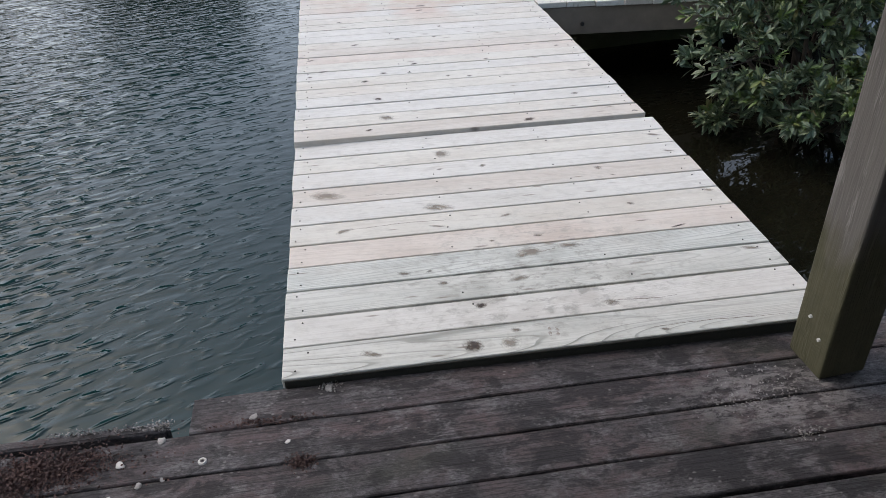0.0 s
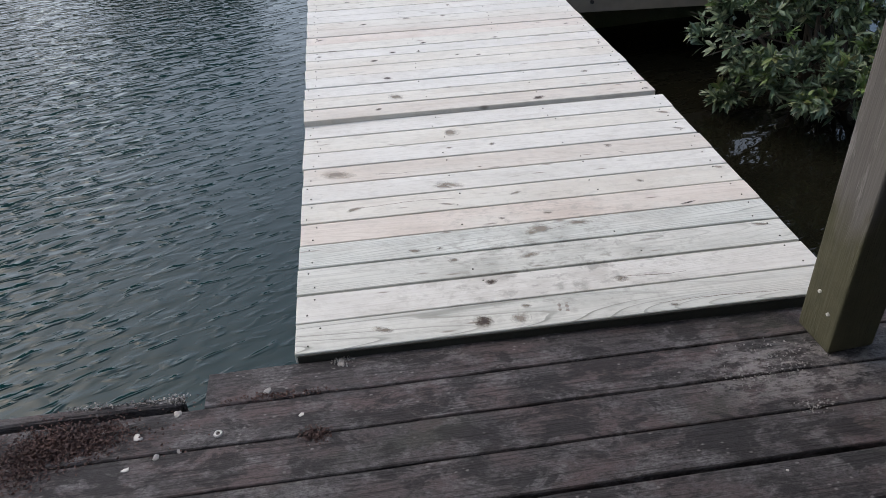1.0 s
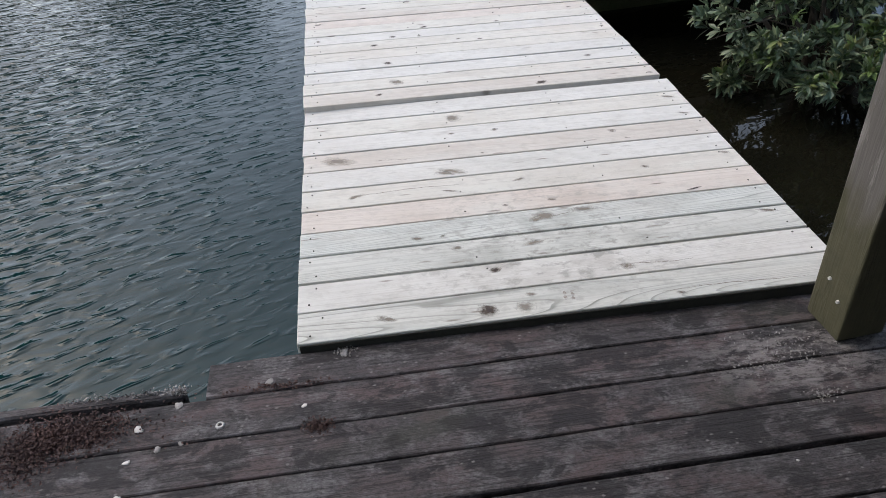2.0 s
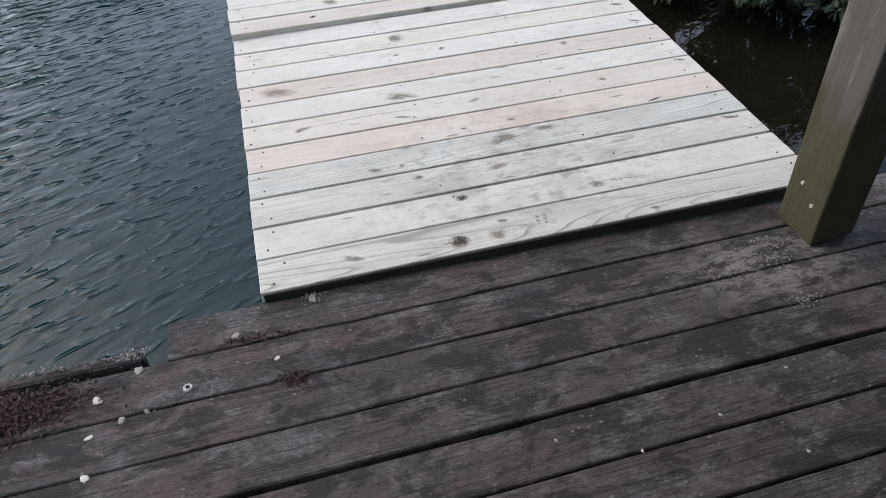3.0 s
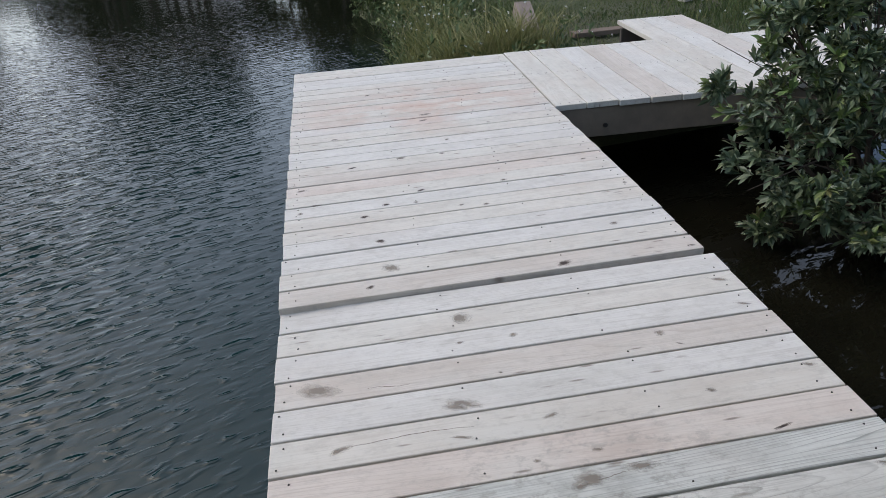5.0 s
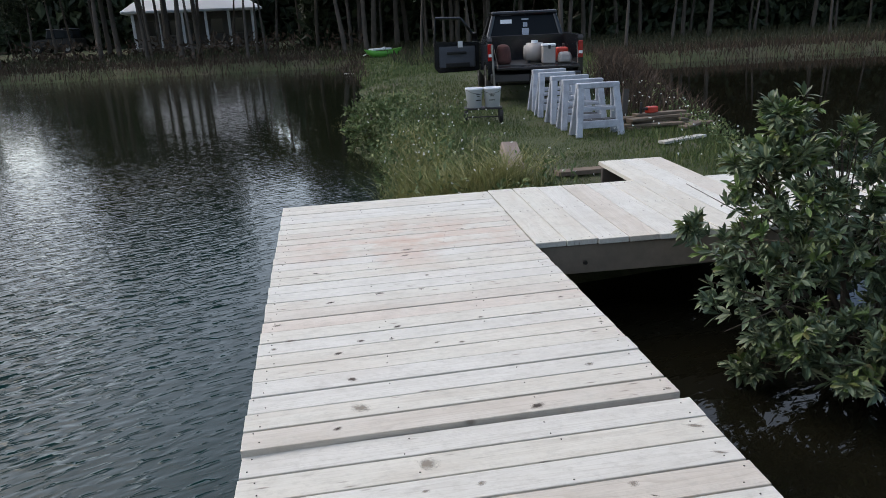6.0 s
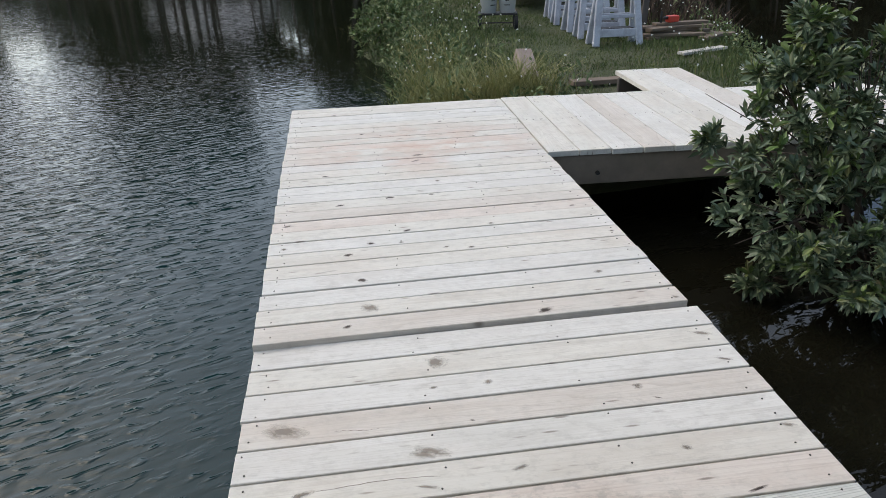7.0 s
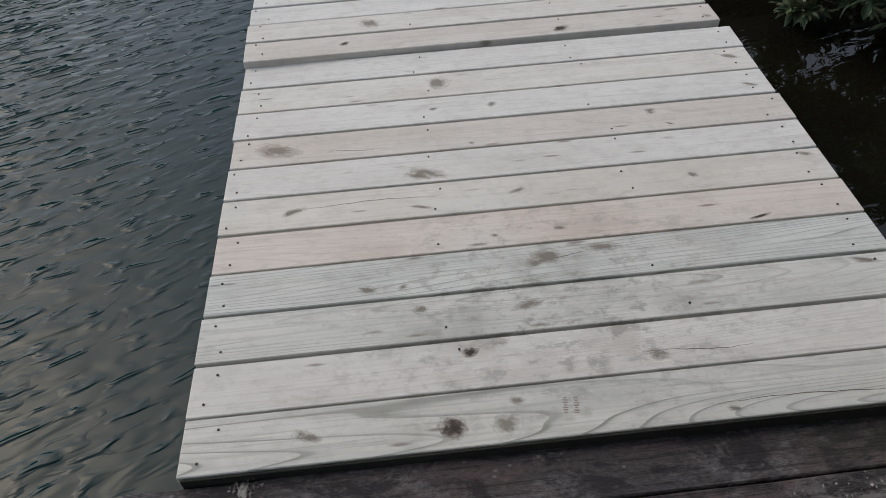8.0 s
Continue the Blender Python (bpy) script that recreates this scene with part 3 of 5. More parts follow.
# front section: eleven boards, sunk a little on the pond side
front_dock = thing("dock_section", "new pale pine dock section of eleven boards, sunk at the pond side", "dock",
                   RISE @ pose(0, 0, -0.030, 0, -0.72, 0), "sections of the new dock", "structure")
FRONT_W = 1.760
tints = ("green", "pale", "green", "teal", "pink", "cream", "pale", "tan", "pale", "cream", "pale")
front_boards, spots = [], []
meshes = {t: link_mesh("board", board_mesh(FRONT_W), PINE[t]) for t in PINE}
for i, t in enumerate(tints):
    y = (i + 0.5) * PITCH
    slip, fit = rng.normal(0, 0.003), rng.normal(0, 0.0009)
    o = part("board", meshes[t], None, front_dock, "", pose(FRONT_W / 2 + slip, y + fit, rng.normal(0, 0.0006), rng.normal(0, 0.12), 0, rng.normal(0, 0.05)))
    front_boards.append(o)
    for x in (0.055, 0.62, 1.16, 1.70):
        for dy in (-0.04, 0.04):
            if 0.1 < x < 1.6 and rng.random() < 0.55:
                continue
            spots.append((x + rng.normal(0, 0.016), y + dy + rng.normal(0, 0.007), 0.001))
nail_heads(front_dock, spots)
# thin strip added to put shade on the pale front face
part("front_edge", boxed((1.745, 0.005, 0.075), (0, 0, 0), bevel=0.001), M["edge_shade"], front_dock, "thin dark strip painting shade on the first board's front face", pose(0.88, -0.0005, -0.0425))
for x in (0.06, 0.62, 1.16, 1.68):
    part("joist", boxed((0.04, 1.50, 0.14), (0, 0, 0), bevel=0.003), M["joist"], front_dock, "", Matrix.Translation((x, 0.80, -0.112)))
for x, y in ((0.16, 1.42), (1.6, 1.42), (1.6, 0.2)):
    pile(front_dock, x, y, -0.18)
FRONT_KNOTS = [
    (0.583, 0.051, 0.026, 0.019), (0.643, 0.243, 0.017, 0.010), (0.730, 0.103, 0.016, -0.009), (0.700, 0.034, 0.026, -0.020), (0.409, 0.464, 0.022, -0.010),
    (0.499, 0.463, 0.011, -0.006), (0.539, 0.386, 0.018, -0.009), (0.803, 0.366, 0.036, -0.011), (0.209, 0.783, 0.030, -0.009), (1.025, 0.549, 0.040, -0.013),
    (1.477, 0.583, 0.026, 0.004), (1.327, 1.099, 0.014, 0.011), (0.671, 1.368, 0.030, -0.030), (0.567, 0.755, 0.030, -0.005), (0.568, 0.885, 0.034, -0.012),
    (1.729, 1.370, 0.036, -0.009), (1.689, 1.194, 0.026, -0.006), (0.14, 1.068, 0.060, -0.028), (0.60, 0.900, 0.050, -0.016), (0.88, 0.520, 0.040, -0.022),
]
FRONT_KNOTS_SMALL = [
    (0.196, 0.783, 0.012, 0.007), (0.841, 0.500, 0.020, -0.012), (0.833, 1.213, 0.014, -0.010), (1.357, 0.783, 0.014, -0.008), (0.845, 0.787, 0.022, -0.007),
    (1.192, 0.027, 0.014, -0.006), (1.757, 0.827, 0.020, -0.008), (0.934, 0.620, 0.015, -0.006), (0.755, 0.616, 0.010, -0.006), (1.368, 1.027, 0.012, 0.003),
    (1.670, 0.419, 0.030, -0.007), (1.073, 0.185, 0.020, -0.014), (0.642, 1.214, 0.013, -0.006), (0.272, 0.068, 0.030, -0.010), (0.744, 1.021, 0.007, 0.004),
]
knots_on(front_boards, FRONT_KNOTS + FRONT_KNOTS_SMALL)
# unreadable grade stamp, a drying crack running from a knot, and short splits
bm = bmesh.new()
for i in range(7):
    for k in range(2):
        lathe = boxed((0.011 if (i + k) % 3 else 0.007, 0.0028, 0.0004), (0.012 * (2 * k - 1), 0.0062 * (i - 3), 0), bevel=0)
        tmp = bpy.data.meshes.new("bar")
        lathe.to_mesh(tmp)
        bm.from_mesh(tmp)
        bpy.data.meshes.remove(tmp)
part("grade_stamp", bm, M["stamp"], front_boards[0], "faint brown stamped bars", pose(0.845 - FRONT_W / 2, 0.006, 0.0004, 0, 0, -8))
for bi, x0, x1, y in ((5, 0.24, 0.61, 0.012), (1, 1.05, 1.30, -0.022), (3, 0.86, 0.99, 0.02), (7, 0.30, 0.44, -0.03), (0, 1.15, 1.62, -0.03)):
    bm = bmesh.new()
    steps = 14
    edge = []
    for i in range(steps + 1):
        u = i / steps
        x, w = x0 + (x1 - x0) * u - FRONT_W / 2, 0.0011 * math.sin(math.pi * min(1, u * 0.96 + 0.02))
        yy = y + 0.006 * math.sin(u * 5 + bi) + 0.0012 * math.sin(u * 31)
        edge.append([bm.verts.new((x, yy - w, 0.0001)), bm.verts.new((x, yy, 0.0006)), bm.verts.new((x, yy + w, 0.0001))])
    for a, b in zip(edge, edge[1:]):
        bm.faces.new((a[0], b[0], b[1], a[1]))
        bm.faces.new((a[1], b[1], b[2], a[2]))
    part("crack", bm, M["crack"], front_boards[bi], "thin brown drying crack")

# long section behind it, level, a little proud of the first at the pond side
long_dock = thing("dock_section", "new pale pine dock section of twenty-seven crosswise boards over the pond", "dock",
                  RISE @ pose(0, 1.555, 0), "sections of the new dock", "structure")
order = ("tan", "cream", "pale", "pale", "cream", "cream", "pale", "cream", "pink", "tan", "cream", "pale", "pale", "cream", "cream", "pale", "tan", "cream", "pink", "cream", "tan", "cream", "cream", "pale", "pale", "cream", "cream")
long_boards, spots = [], []
LONG_W = 1.745
LONG_PITCH = 0.1292
meshes = {t: link_mesh("board", board_mesh(LONG_W, 0.1232), PINE[t]) for t in PINE}
for i, t in enumerate(order):
    y = (i + 0.5) * LONG_PITCH
    left, right = -0.002 - 0.0075 * y, max(1.742 - 0.024 * y, 1.693 + 0.03 * (y - 2.0))
    if i >= 15:
        right = 1.690
    s = (right - left) / LONG_W
    skew = float(np.interp(i, (0, 3, 12, 26), (1.6, 1.9, 1.6, 0.9)))
    mid = (left + right) / 2
    o = part("board", meshes[t], None, long_dock, "", pose(mid + rng.normal(0, 0.0018), y + mid * math.tan(radians(skew)) + (0.0022 if i % 2 else -0.0022) * (i < 12) + rng.normal(0, 0.0007), rng.normal(0, 0.0008), rng.normal(0, 0.15), 0, skew + rng.normal(0, 0.05)) @ Matrix.Diagonal((s, 0.985 + 0.025 * rng.random(), 1, 1)))
    long_boards.append(o)
    for x in (left + 0.06, 0.6, 1.14, right - 0.06):
        for dy in (-0.036, 0.036):
            if left + 0.1 < x < right - 0.1 and rng.random() < 0.55:
                continue
            spots.append((x + rng.normal(0, 0.016), y + x * math.tan(radians(skew)) + dy + rng.normal(0, 0.006), 0.001))
nail_heads(long_dock, spots)
for x in (0.06, 0.6, 1.14, 1.60):
    part("joist", boxed((0.04, 3.44, 0.18), (0, 0, 0), bevel=0.003), M["joist"], long_dock, "", Matrix.Translation((x, 1.75, -0.130)))
for x, y in ((0.18, 0.3), (1.45, 0.3), (0.18, 3.2), (1.45, 3.2)):
    pile(long_dock, x, y, -0.21)
LONG_KNOTS = [
    (1.147, 1.622, 0.026, 0.013), (1.701, 1.636, 0.014, 0.007), (0.355, 1.629, 0.015, 0.008), (0.056, 2.664, 0.022, -0.010), (0.059, 2.385, 0.012, 0.010),
    (0.667, 2.486, 0.018, 0.008), (1.467, 1.910, 0.018, -0.011), (0.616, 2.973, 0.022, 0.008), (0.853, 2.999, 0.014, 0.009), (1.588, 2.676, 0.016, -0.008),
    (0.478, 2.379, 0.016, 0.009), (0.627, 2.351, 0.012, -0.008), (0.367, 2.272, 0.018, 0.010), (0.423, 2.005, 0.018, 0.011), (0.838, 2.280, 0.014, -0.007),
    (0.823, 3.584, 0.030, -0.012), (0.917, 3.193, 0.012, 0.010), (1.103, 2.504, 0.014, 0.008), (0.957, 2.258, 0.016, -0.008), (0.449, 1.762, 0.032, -0.024),
]
LONG_KNOTS_FAR = [
    (0.332, 2.900, 0.022, 0.008), (0.853, 3.695, 0.036, -0.014), (1.294, 4.058, 0.014, 0.008), (1.108, 4.472, 0.016, -0.010), (1.680, 2.317, 0.010, 0.008),
    (0.240, 3.380, 0.016, 0.008), (1.220, 3.420, 0.012, -0.008), (0.500, 4.250, 0.016, 0.008), (1.420, 4.700, 0.014, -0.009), (0.300, 4.800, 0.014, 0.008),
]
knots_on(long_boards, LONG_KNOTS + LONG_KNOTS_FAR, 0, 1.555)

# side walkway: lengthwise boards towards the bank, some of them longer as a landing
walkway = thing("dock_walkway", "new pale pine side walkway with a landing towards the grassy bank", "dock", RISE @ pose(0, 0, 0), "sections of the new dock", "structure")
spots = []
WIDE = 0.2165
short, tall = {t: link_mesh("board", board_mesh(1.50, WIDE - 0.006), PINE[t]) for t in PINE}, {t: link_mesh("board", board_mesh(2.36, WIDE - 0.006), PINE[t]) for t in PINE}
kinds = ("cream", "pale", "pale", "cream", "tan")
for i in range(16):
    x = 1.697 + (i + 0.5) * WIDE
    front = 3.585 - 0.030 * (x - 1.7)
    is_long = 6 <= i <= 8
    length = 2.36 if is_long else 1.50
    t = kinds[(i * 7 + 3) % 5]
    part("board", (tall if is_long else short)[t], None, walkway, "", pose(x, front + length / 2 + rng.normal(0, 0.005), rng.normal(0, 0.0008), 0, 0, 90 + rng.normal(0, 0.05)))
    for y in (front + 0.05, front + 0.8, front + 1.45, front + 2.3):
        if y < front + length:
            for dx in (-0.065, 0.0, 0.065):
                spots.append((x + dx + rng.normal(0, 0.006), y + rng.normal(0, 0.01), 0.001))
nail_heads(walkway, spots)
part("fascia", boxed((3.34, 0.045, 0.205), (0, 0, 0), bevel=0.004), M["beam"], walkway, "grey-brown weathered fascia beam", pose(3.40, 3.573, -0.142, 0, 0, -1.7))
part("fascia", boxed((3.34, 0.045, 0.2), (0, 0, 0), bevel=0.004), M["beam"], walkway, "grey-brown weathered fascia beam", pose(3.40, 5.03, -0.142, 0, 0, -2.0))
# unseen board, added so the water under the walkway stays dark
part("retaining_board", boxed((5.3, 0.05, 0.62), (0, 0, 0), bevel=0.004), M["joist"], walkway, "unseen dark board added to block light under the walkway", pose(2.65, 5.09, -0.46, 0, 0, -1.2))
part("joist", boxed((3.3, 0.045, 0.18), (0, 0, 0), bevel=0.004), M["joist"], walkway, "", pose(3.40, 4.3, -0.132, 0, 0, -2.0))
part("joist", boxed((0.72, 0.045, 0.14), (0, 0, 0), bevel=0.004), M["joist"], walkway, "", pose(3.34, 5.75, -0.112, 0, 0, -0.6))
bm = bmesh.new()
tube(bm, (0, 0, 0), (0, -0.014, 0), 0.016, 0.014, 8)
part("bolt", bm, M["nail"], walkway, "dark bolt head", pose(2.045, 3.586, -0.165))
for x, y in ((4.9, 3.95), (4.9, 4.9), (3.6, 4.88)):
    pile(walkway, x, y, -0.22)

# old dock on which the camera stands
OLD_Z = -0.056
old_dock = thing("old_dock", "old blackened wooden dock platform with lichen stains and wide joints", "dock", RISE @ pose(0, 0, OLD_Z, 0, 0, 0.9), "", "structure")
ROWS = ((-0.006, -0.1376), (-0.1422, -0.2828), (-0.2873, -0.4249), (-0.4293, -0.5625), (-0.5773, -0.7160))
rows = list(ROWS) + [(-0.722 - 0.15 * i, -0.722 - 0.15 * i - 0.143) for i in range(14)]
for i, (top, low) in enumerate(rows):
    x0, x1 = (-0.253 if i == 0 else -6.1 + 0.03 * math.sin(i * 5)), 2.35 + 0.02 * math.sin(i * 3)
    bm = bmesh.new()
    n = 60
    # worn edges: the outline wanders a little along the board
    ring_lo, ring_hi = [], []
    for j in range(n + 1):
        x = x0 + (x1 - x0) * j / n
        w0, w1 = 0.0035 * noise.noise((x * 6, i * 3.1, 0)), 0.0035 * noise.noise((x * 6, i * 3.1, 9))
        sag = 0.0025 * noise.noise((x * 1.7, i * 2.2, 4))
        prof = [(low + w0, -0.038), (low + w0, -0.004 + sag), (low + w0 + 0.0035, sag), (top + w1 - 0.0035, sag), (top + w1, -0.004 + sag), (top + w1, -0.038)]
        ring_hi.append([bm.verts.new((x, y, z)) for y, z in prof])
    for a, b in zip(ring_hi, ring_hi[1:]):
        for q in range(6):
            bm.faces.new((a[q], b[q], b[(q + 1) % 6], a[(q + 1) % 6]))
    bm.faces.new(ring_hi[0])
    bm.faces.new(ring_hi[-1][::-1])
    bmesh.ops.recalc_face_normals(bm, faces=bm.faces)
    mid = Vector(((x0 + x1) / 2, (top + low) / 2, 0))
    bmesh.ops.translate(bm, vec=-mid, verts=bm.verts)
    part("board", bm, M["old"], old_dock, "blackened weathered plank", Matrix.Translation(mid))
part("rim_beam", boxed((5.7, 0.034, 0.16), (0, 0, 0), bevel=0.006), M["old"], old_dock, "crumbling dark rim beam", pose(-3.165, -0.101, -0.080, 0, 0, 0.05))
for x in (-5.8, -4.6, -3.4, -2.2, -1.0, -0.12, 0.75, 1.55, 2.2):
    part("joist", boxed((0.05, 2.7, 0.15), (0, 0, 0), bevel=0.004), M["joist"], old_dock, "", pose(x, -1.40, -0.115))
for x in (-5.8, -1.8, 0.3, 2.1):
    for y in (-0.3, -2.4):
        pile(old_dock, x, y, -0.2)

roof_post = thing("wooden_post", "square weathered post with green algae standing on the old dock", "post", RISE @ pose(1.642, -0.138, -0.054, 0, -3.2, 3))
bm = bmesh.new()
box(bm, (0.150, 0.150, 2.06), (0, 0, 1.03), bevel=0.007, segments=2)
part("shaft", bm, M["post"], roof_post)
for dy, z in ((0.02, 0.17), (-0.035, 0.125)):
    bm = bmesh.new()
    tube(bm, (0, 0, 0), (-0.006, 0, 0), 0.006, 0.005, 8)
    part("nail", bm, M["shell"], roof_post, "galvanised nail head", Matrix.Translation((-0.075, dy, z)))

# plain unseen shelter roof over the old dock, carried by that post and two more
# its roof and walls are added to hold light off the old dock
shelter = thing("shelter_roof", "plain unseen board shelter added to shade the old dock", "shelter", RISE @ pose(0, 0, 0), "", "structure")
part("roof_deck", boxed((3.4, 3.5, 0.05), (0, 0, 0), bevel=0.004), M["joist"], shelter, "unseen dark board roof", pose(0.85, -1.45, 2.24, -4, 0, 0))
part("header", boxed((3.3, 0.09, 0.14), (0, 0, 0), bevel=0.004), M["joist"], shelter, "", pose(0.85, -0.14, 2.05))
part("header", boxed((3.3, 0.09, 0.14), (0, 0, 0), bevel=0.004), M["joist"], shelter, "", pose(0.85, -2.95, 2.22))
part("back_wall", boxed((3.3, 0.06, 2.40), (0, 0, 0), bevel=0.004), M["joist"], shelter, "unseen dark back wall that blocks light", pose(0.85, -3.10, 1.11))
part("side_wall", boxed((0.06, 2.75, 2.13), (0, 0, 0), bevel=0.004), M["joist"], shelter, "unseen dark side wall that blocks light", pose(2.42, -1.70, 1.02))
for x, y, z in ((-0.65, -2.95, 2.15), (2.2, -2.95, 2.15)):
    part("support", boxed((0.12, 0.12, z + 0.056), (0, 0, (z - 0.056) / 2), bevel=0.005), M["post"], shelter, "unseen weathered support post", pose(x, y, 0))


# litter on the old dock
def chip(name, label, category, x, y, size, mat, seed, flat=0.12, z=OLD_Z):
    r = np.random.default_rng(seed)
    bm = bmesh.new()
    bmesh.ops.create_icosphere(bm, subdivisions=2, radius=size)
    off = r.uniform(0, 50)
    for v in bm.verts:
        k = 1 + 0.75 * noise.noise(v.co / size * 1.1 + Vector((off, 0, 0)))
        v.co = Vector((v.co.x * k, v.co.y * k * 0.75, v.co.z * flat * k))
    low = min(v.co.z for v in bm.verts)
    bmesh.ops.translate(bm, vec=(0, 0, -low * 0.55), verts=bm.verts)
    ob = new(name, link_mesh(name, bm, mat, True))
    ob.matrix_basis = RISE @ pose(0.25 + (x - 0.25) * 0.991, -1.5 + (y + 1.5) * 0.991, z, 0, 0, float(r.uniform(0, 180)))
    return tagged(ob, label, category, "litter on the old dock")


bm = bmesh.new()
bmesh.ops.create_cone(bm, cap_ends=False, segments=14, radius1=0.0125, radius2=0.010, depth=0.004)
inner = bmesh.ops.create_cone(bm, cap_ends=False, segments=14, radius1=0.0055, radius2=0.0065, depth=0.004)
bm.verts.ensure_lookup_table()
vs = list(bm.verts)
for a, b in ((0, 28), (1, 29)):
    for i in range(14):
        j = (i + 1) % 14
        bm.faces.new((vs[a + 2 * i], vs[a + 2 * j], vs[b + 2 * j], vs[b + 2 * i]))
shell = new("shell_ring", link_mesh("shell_ring", bm, M["shell"]))
shell.matrix_basis = RISE @ pose(-0.200, -0.246, OLD_Z + 0.003, 3, 0, 20)
tagged(shell, "small white ring-shaped shell on the old dock", "shell", "litter on the old dock")
CHIPS = ((-0.42, -0.215, 0.014), (-0.325, -0.145, 0.014), (-0.36, -0.29, 0.011), (-0.43, -0.32, 0.009), (-0.08, -0.095, 0.012), (0.135, -0.015, 0.016), (0.02, -0.20, 0.008), (-0.30, -0.28, 0.008), (-0.52, -0.18, 0.013), (-0.43, -0.43, 0.012))
for i, (x, y, s) in enumerate(CHIPS):
    chip("shell_chip", "pale flaking shell chip on blackened planks", "shell", x, y, s, M["lichen"] if i % 3 else M["shell"], 40 + i)
def crumbs(name, label, category, spots, size, mat, seed, z=OLD_Z):
    """Loose crumbs in heaps: many small bent flakes in one mesh."""
    r = np.random.default_rng(seed)
    cs = np.concatenate([np.stack([r.normal(x, sx, n), r.normal(y, sy, n), z + np.abs(r.normal(0.004, h, n))], 1) for x, y, sx, sy, h, n in spots])
    way = r.normal(0, 1, cs.shape) * (1, 1, 0.18)
    v, f = leaves(r, cs, way, r.uniform(0.6, 1.6, len(cs)) * size, r.uniform(0.25, 0.6, len(cs)) * size)
    ob = new(name, soup(name, v, f, mat))
    ob.matrix_basis = RISE
    return tagged(ob, label, category, kind="stuff")


crumbs("leaf_litter", "crumbled brown leaf mould lying on the old dock", "litter",
       ((-0.62, -0.22, 0.07, 0.035, 0.006, 2400), (-0.52, -0.20, 0.05, 0.03, 0.002, 500), (-0.70, -0.28, 0.05, 0.04, 0.004, 900), (0.06, -0.29, 0.018, 0.012, 0.004, 300), (-0.40, -0.22, 0.10, 0.04, 0.0005, 80), (-0.05, -0.13, 0.07, 0.006, 0.001, 160)), 0.0075, M["debris"], 61)
crumbs("lichen_crust", "crusty grey lichen flakes on the old dock", "lichen",
       ((-0.33, -0.105, 0.02, 0.008, 0.004, 120), (-0.42, -0.10, 0.04, 0.006, 0.003, 100), (-0.56, -0.098, 0.05, 0.006, 0.003, 80), (1.42, -0.23, 0.09, 0.05, 0.0002, 170), (1.30, -0.27, 0.05, 0.02, 0.0002, 60), (1.42, -0.40, 0.03, 0.012, 0.0003, 70), (0.14, -0.015, 0.016, 0.01, 0.001, 60)), 0.007, M["lichen"], 62)
for i, (x, y) in enumerate(((0.62, -0.62), (1.02, -0.66), (1.25, -0.58), (0.80, -0.70), (1.16, -0.80), (0.55, -0.80))):
    chip("grit", "tiny white grit speck on the old dock", "grit", x, y, 0.0045, M["shell"], 90 + i, 0.6)


